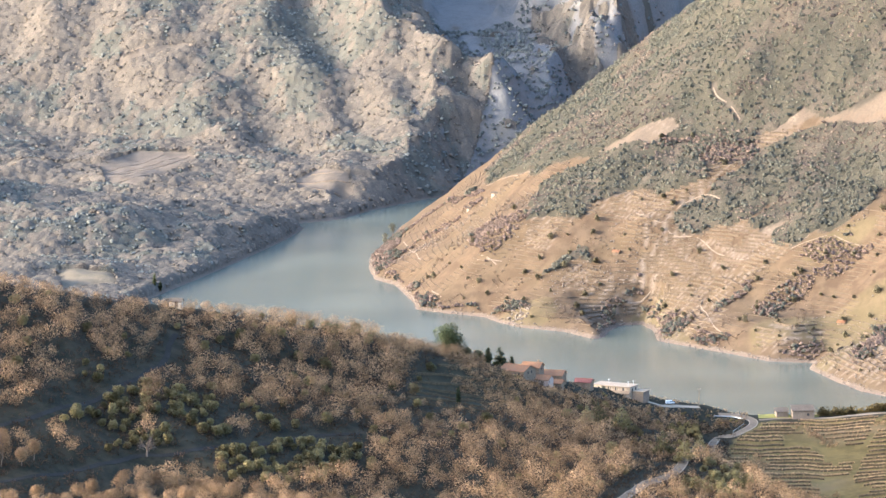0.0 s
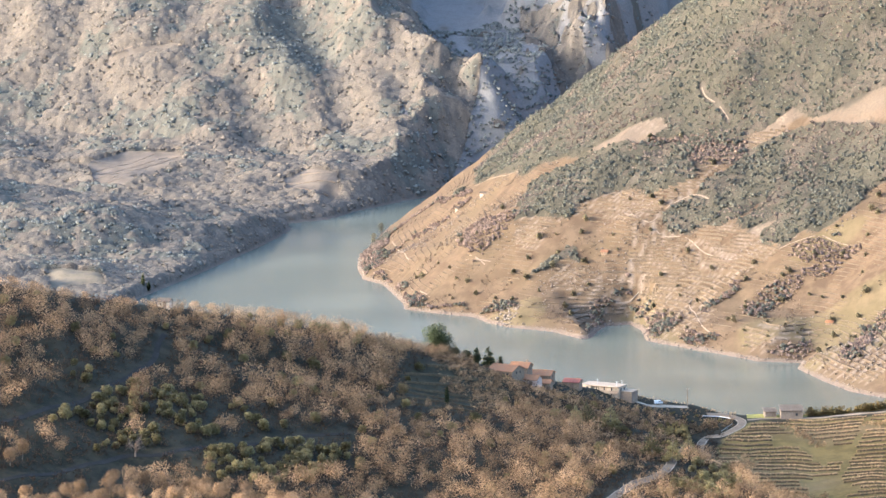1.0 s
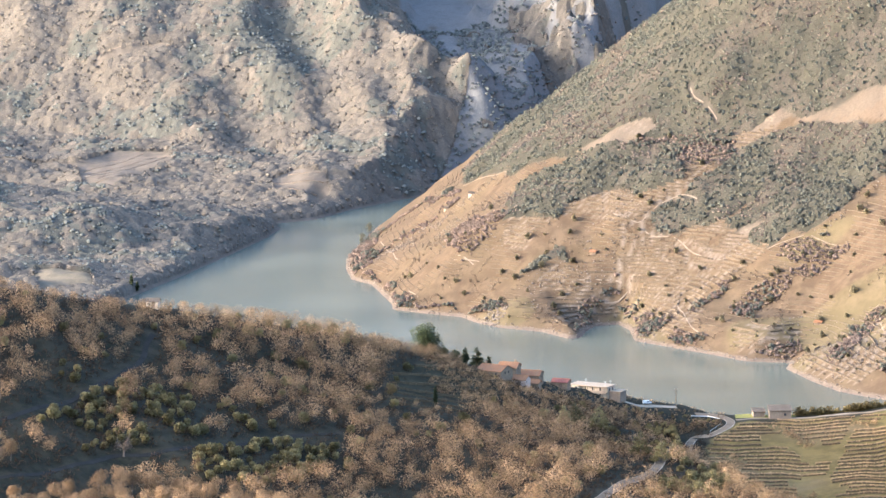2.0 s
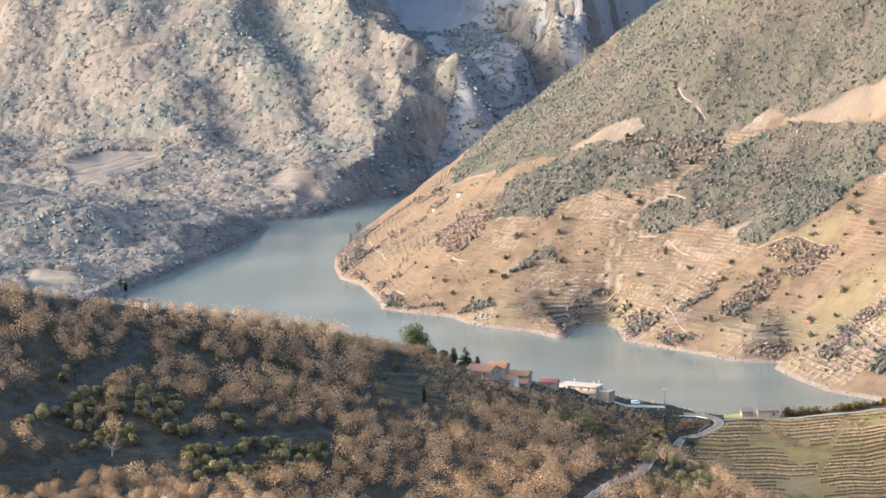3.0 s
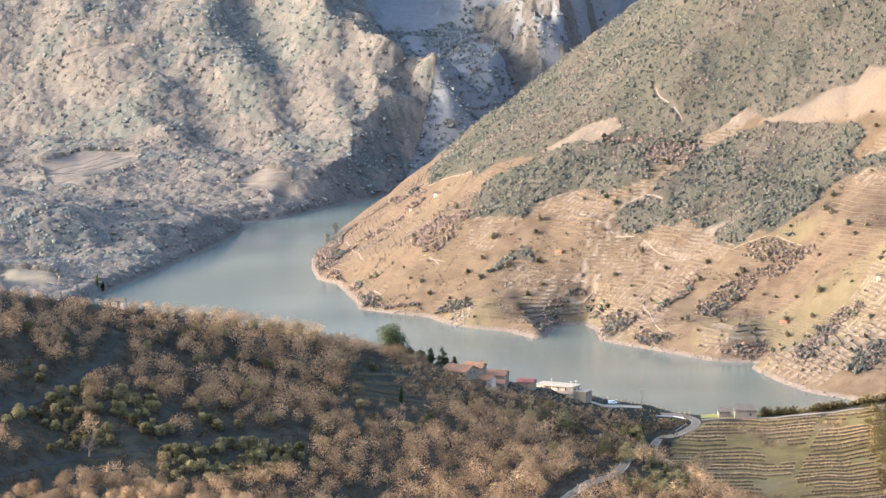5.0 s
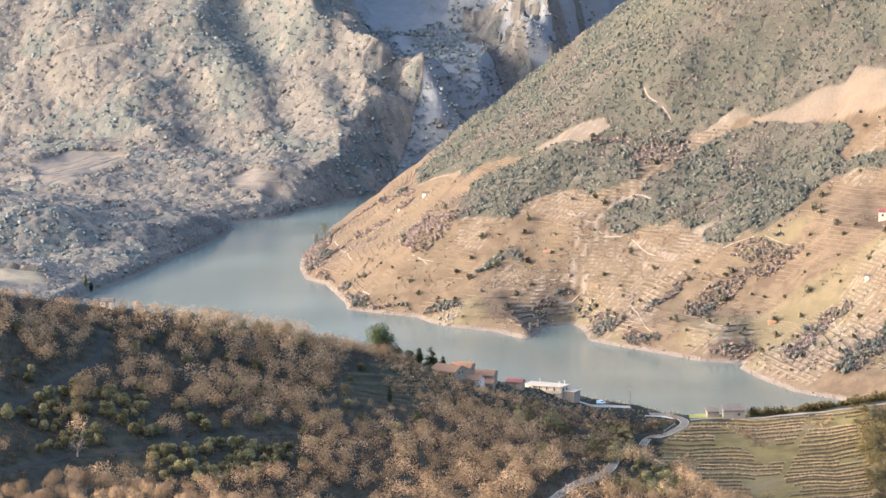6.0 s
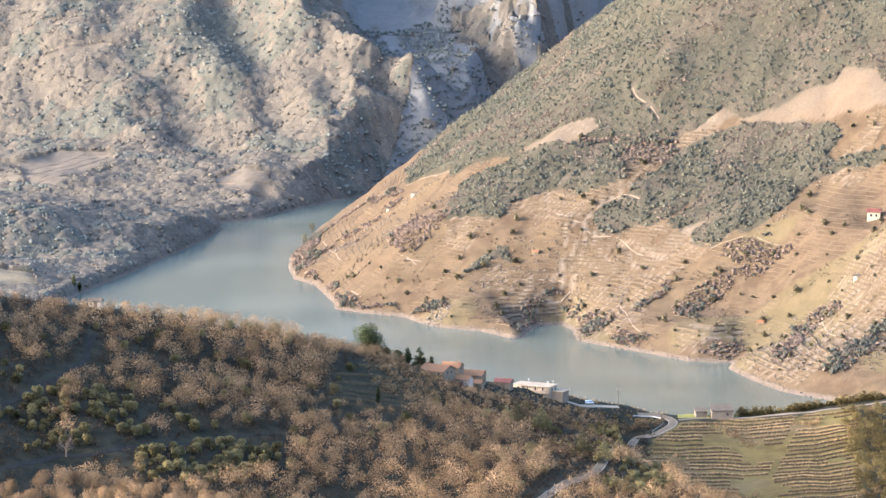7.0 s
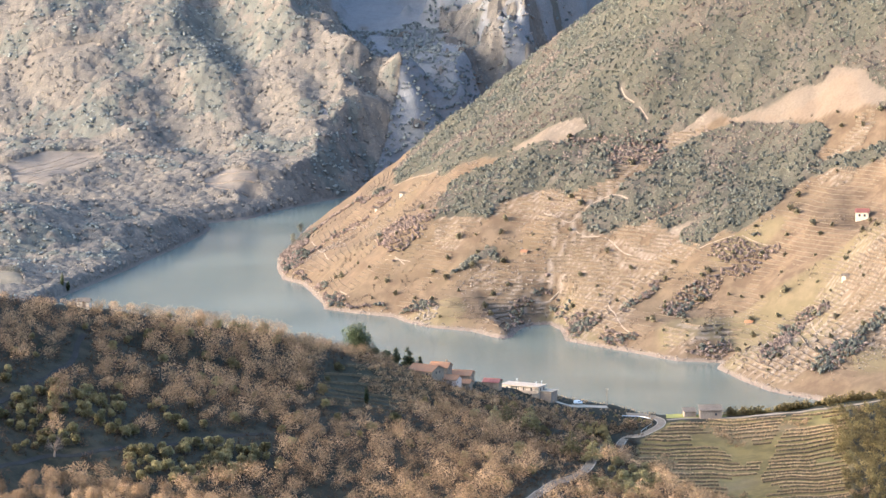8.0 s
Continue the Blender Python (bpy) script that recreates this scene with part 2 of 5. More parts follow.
def inside(x, y, area):
    hit = np.zeros(np.shape(x), bool)
    for k in range(len(area)):
        (ax, ay), (bx, by) = area[k], area[k - 1]
        if ay != by:
            hit ^= ((ay > y) != (by > y)) & (x < (bx - ax) * (y - ay) / (by - ay) + ax)
    return hit


def shore(x, y, area):
    """The distance from the edge of an area, positive within it."""
    d, _ = to_line(x, y, [*area, area[0]])
    return np.where(inside(x, y, area), d, -d)


TERRACED_LAND = [(296, 2238), (260, 2290), (230, 2325), (206, 2351), (198, 2362), (188, 2390), (178, 2428), (181, 2445), (160, 2450), (144, 2471), (126, 2492),
                 (108, 2514), (107, 2548), (102, 2568), (90, 2562), (84, 2543), (81, 2524), (76, 2519), (62, 2543), (39, 2558), (28, 2576),
                 (22, 2592), (5, 2603), (-14, 2619), (-15, 2640), (-26, 2708), (-37, 2727), (-41, 2770), (-41, 2810), (-32, 2867),
                 (-26, 2932), (-8, 3014), (20, 3062), (92, 3120), (132, 3200), (180, 3330), (240, 3450), (600, 3560), (3000, 3600), (3000, 1900), (700, 2000)]
FAR_LAND = [(-300, 2450), (-184, 2567), (-135, 2723), (-109, 2814), (-89, 2891), (-81, 2932), (-88, 2951), (-62, 2969), (-45, 3008),
            (-29, 3035), (-8, 3068), (16, 3090), (80, 3130), (130, 3200), (170, 3300), (215, 3440), (300, 3540), (600, 3640), (3000, 3700), (3000, 4900), (-3000, 4900),
            (-3000, 2300), (-900, 2300)]
NEAR_RIDGE = [(-1200, 1800), (-450, 1935), (-238, 1950), (-175, 1980), (-132, 2010), (-102, 2030), (-66, 2055), (-34, 2078), (11, 2110), (28, 2122), (62, 2145), (89, 2160), (102, 2164), (114, 2165), (124, 2160), (133, 2156), (150, 2156), (165, 2152), (191, 2150), (230, 2150), (296, 2155), (900, 2000)]
NEAR_HEIGHTS = [300, 172, 122.8, 108.4, 96.7, 90.6, 81.0, 72.2, 57.5, 50.7, 39.5, 32.3, 29.1, 27.4, 25.1, 24.8, 24.8, 24.7, 27.8, 33.7, 38.3, 120]
SPUR, SPUR_HEIGHTS = [(-700, 2890), (-300, 2890), (-215, 2872), (-150, 2872), (-110, 2895), (-84, 2930)], [36, 32, 28, 21, 11, 1]
CRAG, CRAG_HEIGHTS = [(128, 3520), (112, 3400), (102, 3320), (106, 3290), (116, 3266), (134, 3246)], [180, 156, 120, 104, 80, 50]
# side valleys of the far hillside: a line down the slope, its depth and its half width
RAVINES = [([(-95, 3330), (-82, 3250), (-66, 3200), (-56, 3168), (-44, 3130)], 9, 18),
           ([(-222, 3320), (-226, 3250), (-205, 3195), (-190, 3160)], 5, 18),
           ([(-150, 3330), (-146, 3240), (-118, 3180), (-96, 3140)], 5, 18),
           ([(-24, 3215), (-18, 3160), (-10, 3120)], 4, 12)]


BROAD_LAND = [(296, 2248), (240, 2327), (198, 2385), (182, 2452), (120, 2520), (66, 2552), (22, 2590), (-8, 2620), (-36, 2730), (-38, 2800), (-26, 2932), (-8, 3014),
              (20, 3062), (92, 3120), (132, 3200), (180, 3330), (240, 3450), (600, 3560), (3000, 3600), (3000, 1900), (700, 2000)]


def terraced_hill(x, y):
    d, broad = shore(x, y, TERRACED_LAND), shore(x, y, BROAD_LAND)
    t = np.clip(broad / 30, 0, 1) * np.clip(d / 14, 0, 1)
    d = np.where(d > 0, d * (1 - t) + broad * t, d)
    d = d + np.clip(d / 40, 0, 1) * (9 * value_noise(x + 0.6 * y, y * 0.4, 46, 1) + 4 * value_noise(x, y, 25, 2) + 1.5 * value_noise(x, y, 11, 3))
    low = 1 - 0.6 * np.exp(-((x - 94) / 30) ** 2 - ((y - 2562) / 30) ** 2)
    return np.where(d > 0, low * (0.66 * d) + 0.0006 * d * d * (d < 200) + (d >= 200) * 24, 0.45 * d)


def far_hills(x, y):
    d = shore(x, y, FAR_LAND)
    d = d + np.clip(d / 20, 0, 1) * (14 + 10 * np.clip(x / 40, 0, 1)) * rough_noise(x, y, 46, 3, 19)
    v = 0.94 * (y - 2950) + 0.35 * (x + 60)
    v = v + 12 * rough_noise(x, y * 0.6, 75, 3, 4) + 7 * value_noise(x + 0.3 * y, y * 0.25, 34, 8)
    # unseen upper hillside, raised on the left to cast shade over the gorge
    body = 4 + 0.13 * np.clip(v, 0, 150) + 0.6 * np.clip(v - 150, 0, 150) + np.interp(x, [-60, -30], [0.4, 0.1]) * np.clip(v - 300, 0, 250)
    for line, depth, wide in RAVINES:
        body = body - depth * np.exp(-(to_line(x, y, line)[0] / wide) ** 2) * np.clip((v - 140) / 50, 0, 1)
    # a deep side gorge behind the last rib
    edge = np.interp(y, [3172, 3180, 3190, 3205, 3234, 3300], [84, 41, 10, -8, -30, -45])
    body = body - 46 * np.clip((x - edge + 10 * value_noise(x, y, 24, 48)) / 42, 0, 1) * np.clip((y - 3172) / 22, 0, 1)
    near, crest = to_line(x, y, SPUR, SPUR_HEIGHTS)
    spur = crest - 0.0022 * near * near + 2.5 * rough_noise(x, y, 40, 3, 45)
    near, crest = to_line(x, y, CRAG, CRAG_HEIGHTS)
    crag = crest - 0.9 * near + 14 * rough_noise(x, y, 22, 4, 5)
    steep = np.interp(x, [-60, 40, 80], [0.75, 1.1, 0.8])
    body = np.maximum(np.maximum(body, spur), 0.6 * (y - 3400))
    body = body + np.clip(d / 30, 0, 1) * (5 * rough_noise(x, y, 48, 3, 6))
    return np.where(d > 0, np.maximum(np.minimum(steep * d, body), np.minimum(crag, 2.5 * d)), 0.45 * d)


def near_hill(x, y):
    d, crest = to_line(x, y, NEAR_RIDGE, NEAR_HEIGHTS)
    front = np.interp(y - np.interp(x, [p[0] for p in NEAR_RIDGE], [p[1] for p in NEAR_RIDGE]), [-1, 1], [1, 0])
    fall = np.interp(x, [-200, 0, 130, 230], [0.36, 0.26, 0.125, 0.13])
    back = np.interp(x, [-200, 100, 230], [0.35, 0.27, 0.40])
    z = crest - d * (fall * front + back * (1 - front))
    z = z + np.clip(d / 25, 0, 1) * np.interp(x, [90, 150], [2.6, 0.8]) * rough_noise(x, y, 50, 3, 7)
    return np.where(front > 0.5, np.maximum(z, 3), z)


def own_hill(x, y):
    return 398.4 - 0.42 * np.maximum(np.hypot(x, y) - 6, 0)


def steps(x, y, z):
    """Terraces: the stepped height, and how far each place is a dry-stone face."""
    rise = 1.75
    q = (z + 1.2 * value_noise(x, y, 60, 9)) / rise
    part = q - np.floor(q)
    face = np.clip((part - 0.66) / 0.22, 0, 1)
    return z + rise * (face - part) * 0.92, np.where((part > 0.64) & (part < 0.92), 1.0, 0.0)


def terrace_share(x, y, z):
    """Where the slope is terraced: in broad patches, most of all near the water."""
    return np.clip(0.55 + 1.3 * value_noise(x, y, 42, 10) + 0.5 * value_noise(x, y, 18, 11) - z / 160, 0, 1) * (z > 3) * np.clip((x - 22 - 0.3 * (y - 2600)) / 30, 0, 1)


def land(x, y, full=False):
    """Ground heights; full: also which hill each place belongs to, and the terrace faces."""
    x, y = np.asarray(x, float), np.asarray(y, float)
    r, f, n = terraced_hill(x, y), far_hills(x, y), np.maximum(near_hill(x, y), own_hill(x, y))
    share = terrace_share(x, y, r)
    stepped, face = steps(x, y, r)
    r2 = r + 0.35 * share * (stepped - r)
    z = np.maximum(np.maximum(r2, f), np.maximum(n, -8))
    z = z + np.where(z > 1, 0.25 * value_noise(x, y, 4, 12), 0)
    if not full:
        return z
    return z, np.argmax([r2, f, n], 0), face * (share > 0.35)

# ---- plan of the land cover: woods, scrub, fields, roads and footpaths ----
UPPER_WOOD = [(25, 2784), (54, 2714), (78, 2693), (98, 2672), (122, 2672), (136, 2664), (162, 2645), (182, 2638), (191, 2638), (211, 2626),
    (228, 2618), (242, 2614), (251, 2616), (259, 2609), (266, 2588), (281, 2567), (300, 2655), (244, 2690),
    (200, 2722), (165, 2785), (150, 3010), (84, 3030), (46, 2935), (28, 2862)]
OAK_BAND = [(44, 2644), (58, 2642), (72, 2631), (79, 2641), (97, 2642), (115, 2628), (137, 2624), (136, 2639), (140, 2650), (166, 2640), (164, 2648), (140, 2661), (113, 2663), (83, 2686), (68, 2689), (49, 2693)]
OAK_SLOPE = [(117, 2609), (126, 2614), (141, 2618), (154, 2626), (169, 2632), (183, 2634), (208, 2625), (228, 2611), (241, 2592), (246, 2579), (238, 2573), (244, 2565), (256, 2562), (272, 2553), (291, 2535), (290, 2524), (271, 2545), (252, 2553), (235, 2560), (223, 2559), (217, 2551), (193, 2545), (179, 2549), (163, 2571), (158, 2582), (173, 2588), (152, 2585), (134, 2593), (120, 2601)]
MIDDLE_SCRUB = [(78, 2692), (98, 2672), (122, 2669), (139, 2664), (165, 2640), (166, 2628), (141, 2632), (124, 2658), (104, 2664)]
MAUVE_SCRUB = [(14, 2670), (19, 2644), (21, 2633), (26, 2633), (32, 2638), (40, 2641), (46, 2645), (40, 2660), (30, 2686), (20, 2692)]
OAK_CLUMP = [(52, 2602), (60, 2608), (75, 2612), (80, 2603), (66, 2602)]
GULLY_A = [(135, 2512), (135, 2523), (152, 2540), (155, 2533)]
GULLY_B = [(154, 2512), (161, 2521), (169, 2526), (178, 2526), (194, 2523), (205, 2519), (204, 2515), (193, 2514), (183, 2513), (175, 2510), (165, 2492), (161, 2498)]
GULLY_C = [(196, 2407), (206, 2428), (214, 2450), (220, 2447), (222, 2432), (215, 2423), (205, 2403), (199, 2398)]
GULLY_D = [(217, 2362), (223, 2375), (236, 2384), (247, 2382), (247, 2372), (237, 2361), (226, 2353), (221, 2353)]
GULLY_E = [(219, 2455), (227, 2455), (234, 2442), (235, 2432), (225, 2437)]
GULLY_F = [(241, 2388), (250, 2400), (257, 2402), (267, 2398), (268, 2390), (256, 2391), (244, 2382)]
BROWN_PATCH = [(177, 2538), (182, 2543), (195, 2541), (210, 2526), (217, 2516), (208, 2518), (200, 2521), (184, 2531)]
SHORE_A = [(108, 2525), (112, 2549), (118, 2548), (126, 2519), (120, 2514), (112, 2513)]
COVE = [(79, 2530), (83, 2572), (103, 2584), (113, 2566), (110, 2545), (104, 2574), (90, 2568)]
SHORE_B = [(123, 2505), (131, 2507), (143, 2487), (138, 2486), (127, 2497)]
SHORE_C = [(165, 2455), (173, 2457), (186, 2459), (187, 2450), (179, 2449), (168, 2452)]
SHORE_D = [(26, 2585), (31, 2592), (43, 2586), (45, 2576), (35, 2576)]
FIELD_HIGH = [(196, 2633), (214, 2630), (229, 2628), (246, 2621), (252, 2625), (266, 2611), (273, 2592), (284, 2577), (274, 2577), (255, 2590), (233, 2606), (213, 2621)]
FIELD_LEFT = [(80, 2694), (96, 2692), (123, 2683), (126, 2674), (113, 2670), (92, 2681)]
FIELD_MID = [(163, 2637), (173, 2643), (190, 2646), (197, 2638), (184, 2634), (172, 2634)]
FIELD_LOW = [(147, 2572), (158, 2576), (174, 2574), (178, 2570), (158, 2568), (152, 2561), (138, 2567)]
FAR_FIELD = [(-212, 3104), (-205, 3050), (-186, 3040), (-169, 3074), (-152, 3104), (-157, 3128), (-192, 3137)]
FAR_FIELD_B = [(-90, 3046), (-87, 3024), (-69, 3018), (-54, 3024), (-57, 3046), (-77, 3064)]
VINES = [(107, 2032), (124, 2121), (136, 2145), (150, 2146), (174, 2144), (190, 2142), (214, 2142), (211, 2112), (207, 2062), (202, 2012),
    (138, 1914), (123, 1980)]
LAUREL_A = [(-144, 1852), (-140, 1887), (-116, 1914), (-99, 1929), (-68, 1926), (-62, 1911), (-96, 1863), (-132, 1839)]
LAUREL_B = [(-83, 1866), (-57, 1905), (-31, 1911), (-31, 1882), (-59, 1845), (-82, 1836)]
LAUREL_C = [(90, 1910), (94, 1954), (118, 2018), (121, 1959), (116, 1911)]
ROAD_LOW = [(-171, 1790), (-160, 1794), (-141, 1814), (-122, 1838), (-112, 1851), (-96, 1857), (-71, 1887), (-53, 1912), (-32, 1929)]
ROAD_HIGH = [(-175, 1828), (-156, 1851), (-145, 1868), (-126, 1902), (-115, 1938), (-109, 1959), (-108, 1977), (-106, 1992)]
ROAD_MAIN = [(61, 1872), (70, 1898), (80, 1938), (93, 1971), (103, 2042), (115, 2121), (124, 2127), (132, 2138), (133, 2148), (126, 2156),
    (119, 2156)]
ROAD_EAST = [(136, 2148), (150, 2150), (174, 2148), (190, 2146), (214, 2144), (237, 2146)]
TRACK = [(78, 2150), (84, 2150), (92, 2150), (102, 2157), (111, 2161)]
PATH_A = [(144, 2689), (146, 2679), (152, 2669), (157, 2659)]
PATH_B = [(115, 2603), (120, 2596), (132, 2590), (138, 2578), (144, 2571), (154, 2562)]
PATH_C = [(135, 2549), (131, 2544), (132, 2529), (135, 2504), (139, 2494)]
PATH_D = [(81, 2586), (96, 2583), (105, 2580), (107, 2577), (104, 2576), (95, 2575)]
PATH_E = [(101, 2621), (113, 2606), (122, 2612), (136, 2614), (144, 2606)]
PATH_F = [(177, 2546), (193, 2543), (197, 2542), (204, 2533), (210, 2526)]
PATH_G = [(222, 2457), (227, 2459), (230, 2457)]
PATH_H = [(20, 2640), (26, 2632), (28, 2627)]
PATH_I = [(224, 2437), (225, 2422), (228, 2404), (235, 2388)]
PATH_J = [(-208, 3107), (-187, 3116), (-170, 3120), (-157, 3118)]
PATH_K = [(-196, 3058), (-181, 3077), (-159, 3114), (-152, 3114)]
PATH_L = [(-275, 3119), (-240, 3114), (-204, 3108)]
CLEARING = [(-1, 2085), (28, 2116), (89, 2158), (114, 2163), (115, 2154), (88, 2121), (50, 2058), (27, 2048), (6, 2043)]
DARK_SLOPE = [(-16, 1994), (-12, 2046), (4, 2082), (22, 2106), (34, 2088), (34, 2060), (24, 2022), (10, 1996)]
ROADSIDE = [(65, 2090), (89, 2140), (114, 2156), (130, 2145), (122, 2126), (109, 2061), (96, 1972), (83, 1947), (72, 1959), (65, 2014)]
FAR_FIELD_C = [(-209, 2706), (-194, 2706), (-177, 2693), (-173, 2660), (-202, 2651)]
TIP_EDGE = [(-20, 2828), (-12, 2834), (-4, 2830), (5, 2825), (20, 2764)]
TIP_HEDGES = [[(-14, 2771), (-10, 2770), (0, 2760)], [(-29, 2734), (-26, 2760), (-17, 2766)], [(-29, 2722), (-24, 2698)], [(-18, 2681), (-15, 2668)], [(2, 2758), (8, 2752)], [(12, 2759), (20, 2752)], TIP_EDGE]
# evergreen stands, and shaded hollows painted in the same darker tone
FAR_SHADE = [(-224, 3263, 10), (-213, 3251, 10), (-92, 3252, 16), (-90, 3215, 15), (-89, 3186, 14), (-54, 3114, 10), (-64, 3120, 9), (-43, 3104, 9), (-15, 3078, 10), (-162, 3170, 9), (-154, 3160, 9), (-101, 3128, 8), (-274, 3233, 10), (-251, 3222, 9), (-30, 3148, 9), (-139, 3226, 9)]
SHORE_E = [(-38, 2729), (-39, 2782), (-33, 2848), (-28, 2915), (-23, 2872), (-26, 2802), (-32, 2738)]
SHORE_F = [(-14, 2626), (-17, 2660), (-7, 2639), (2, 2610), (22, 2600), (22, 2597), (2, 2608)]
PATH_M = [(-6, 2642), (-1, 2621)]
PATH_N = [(-22, 2796), (-17, 2750), (-12, 2711)]
PATH_O = [(18, 2638), (27, 2632), (31, 2628)]
PATH_Q = [(-207, 3244), (-190, 3244), (-176, 3246), (-163, 3245)]
PATH_R = [(24, 2777), (33, 2758), (48, 2728)]

def off_lines(x, y, lines, gap):
    ok = np.ones(np.shape(x), bool)
    for line in lines:
        ok &= to_line(x, y, line)[0] > gap
    return ok


def in_any(x, y, areas):
    hit = np.zeros(np.shape(x), bool)
    for area in areas:
        hit |= inside(x, y, area)
    return hit



def spread(lo, hi, step, ends, grow=1.35):
    """Grid lines: even between lo and hi, and wider and wider out to the ends."""
    mid = list(np.arange(lo, hi + step / 2, step))
    a, s = [lo], step
    while a[-1] > ends[0]:
        s *= grow
        a.append(a[-1] - s)
    b, s = [mid[-1]], step
    while b[-1] < ends[1]:
        s *= grow
        b.append(b[-1] + s)
    return np.array(a[:0:-1] + mid + b[1:])


def build_ground():
    gx = spread(-300, 365, 2.4, (-4500, 4500))
    front = spread(1760, 2280, 2.6, (-4500, 2280))
    front = np.sort(np.concatenate([front[np.abs(front) > 90], [-80, -40, -15, 0, 15, 40, 80]]))
    gy = np.concatenate([front[front < 2279], np.arange(2280, 2950, 2.0), spread(2950, 3430, 4.2, (2950, 4800))])
    x, y = np.meshgrid(gx, gy)
    z, hill, face = land(x, y, True)
    rows, cols = x.shape
    me = bpy.data.meshes.new("ground")
    me.vertices.add(rows * cols)
    me.vertices.foreach_set("co", np.stack([x, y, z], -1).ravel())
    k = np.arange(rows * cols).reshape(rows, cols)
    quads = np.stack([k[:-1, :-1], k[:-1, 1:], k[1:, 1:], k[1:, :-1]], -1).reshape(-1, 4)
    me.loops.add(quads.size)
    me.loops.foreach_set("vertex_index", quads.ravel())
    me.polygons.add(len(quads))
    me.polygons.foreach_set("loop_start", np.arange(0, quads.size, 4))
    me.polygons.foreach_set("use_smooth", np.ones(len(quads), bool))
    me.update(calc_edges=True)
    wooded = in_any(x + 4 * value_noise(x, y, 11, 25), y + 4 * value_noise(x, y, 11, 26), (UPPER_WOOD, OAK_BAND, OAK_SLOPE, MIDDLE_SCRUB))
    cover = np.stack([hill == 0, (hill == 1) | (wooded & (hill == 0)), np.where(hill == 2, 1.0, 0.55 * wooded), vineyard_share(x, y) * (hill == 2)], -1).astype(np.float32)
    detail = np.stack([face * (hill == 0), cliff_haze_share(x, y) * (hill == 1), grass_share(x, y), bare_share(x, y)], -1).astype(np.float32)
    for name, values in (("cover", cover), ("detail", detail)):
        me.attributes.new(name, "FLOAT_COLOR", "POINT").data.foreach_set("color", values.ravel())
    me.materials.append(GROUND)
    return tagged(new("ground", me), "steep winter valley sides of terraced vineyard, scrub and woodland", "ground", kind="structure")


def vineyard_share(x, y):
    return inside(x + 2 * value_noise(x, y, 9, 13), y + 4 * value_noise(x, y, 9, 14), VINES).astype(float)


def grass_share(x, y):
    """Green between the vines and on some treads of the slope."""
    green = np.clip(2.0 * value_noise(x, y, 30, 15) - 0.6, 0, 0.14) * (y > 2300) * (y < 2600)
    return green + 0.03 * inside(x, y, DARK_SLOPE) + 0.12 * inside(x, y, FAR_FIELD_C) + 0.14 * np.clip(2 * value_noise(x, y, 22, 16) - 0.3, 0, 1) * vineyard_share(x, y)


def bare_share(x, y):
    shift = 3 * value_noise(x, y, 8, 17)
    fields = in_any(x + shift, y - shift, (FIELD_HIGH, FIELD_LEFT, FIELD_MID, FIELD_LOW))
    far = in_any(x + shift, y - shift, (FAR_FIELD, FAR_FIELD_B, FAR_FIELD_C))
    return np.where(fields, 0.6, 0.14 * far)


def cliff_haze_share(x, y):
    """Where granite shows through: the crag, and a few small cliffs on the ribs; on the gorge walls its pale tone
    paints haze into the shade.
    """
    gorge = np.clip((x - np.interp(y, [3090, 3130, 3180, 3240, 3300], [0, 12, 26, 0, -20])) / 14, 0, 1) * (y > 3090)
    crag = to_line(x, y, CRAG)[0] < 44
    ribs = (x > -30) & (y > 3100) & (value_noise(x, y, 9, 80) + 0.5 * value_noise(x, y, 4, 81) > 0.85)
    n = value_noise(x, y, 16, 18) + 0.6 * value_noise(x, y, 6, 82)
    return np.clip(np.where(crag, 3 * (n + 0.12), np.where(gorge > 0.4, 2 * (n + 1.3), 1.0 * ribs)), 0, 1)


ground = build_ground()

bm = bmesh.new()
bmesh.ops.create_grid(bm, x_segments=1, y_segments=1, size=4500)
water_data = bpy.data.meshes.new("water")
bm.to_mesh(water_data)
bm.free()
water_data.materials.append(WATER)
water = tagged(new("water", water_data), "calm grey-green river water filling the valley bend", "river", kind="structure")

# ---- helpers for things ----
def mesh_of(name, verts, faces, material, tint=None, smooth=False, normals=None):
    """A mesh from arrays: faces all triangles or all quads."""
    me = bpy.data.meshes.new(name)
    verts, faces = np.asarray(verts, np.float32), np.asarray(faces)
    side = faces.shape[1]
    me.vertices.add(len(verts))
    me.vertices.foreach_set("co", verts.ravel())
    me.loops.add(faces.size)
    me.loops.foreach_set("vertex_index", faces.ravel().astype(np.int32))
    me.polygons.add(len(faces))
    me.polygons.foreach_set("loop_start", np.arange(0, faces.size, side).astype(np.int32))
    me.polygons.foreach_set("use_smooth", np.full(len(faces), smooth))
    me.update(calc_edges=True)
    if normals is not None:
        me.attributes.new("custom_normal", "FLOAT_VECTOR", "POINT").data.foreach_set("vector", np.asarray(normals, np.float32).ravel())
    if tint is not None:
        me.attributes.new("tint", "FLOAT", "POINT").data.foreach_set("value", np.asarray(tint, np.float32))
    me.materials.append(material)
    return me


def part(name, shape, material, parent, label=""):
    """Links a bmesh (or a ready mesh) as one mesh object under a thing or under a part."""
    if isinstance(shape, bmesh.types.BMesh):
        me = bpy.data.meshes.new(name)
        shape.to_mesh(me)
        shape.free()
        me.materials.append(material)
    else:
        me = shape
    ob = new(name, me)
    ob.parent = parent
    return tagged(ob, label)


def thing(name, m, label, category, group=""):
    ob = new(name)
    ob.empty_display_size = 0.3
    ob.matrix_basis = m
    return tagged(ob, label, category, group)


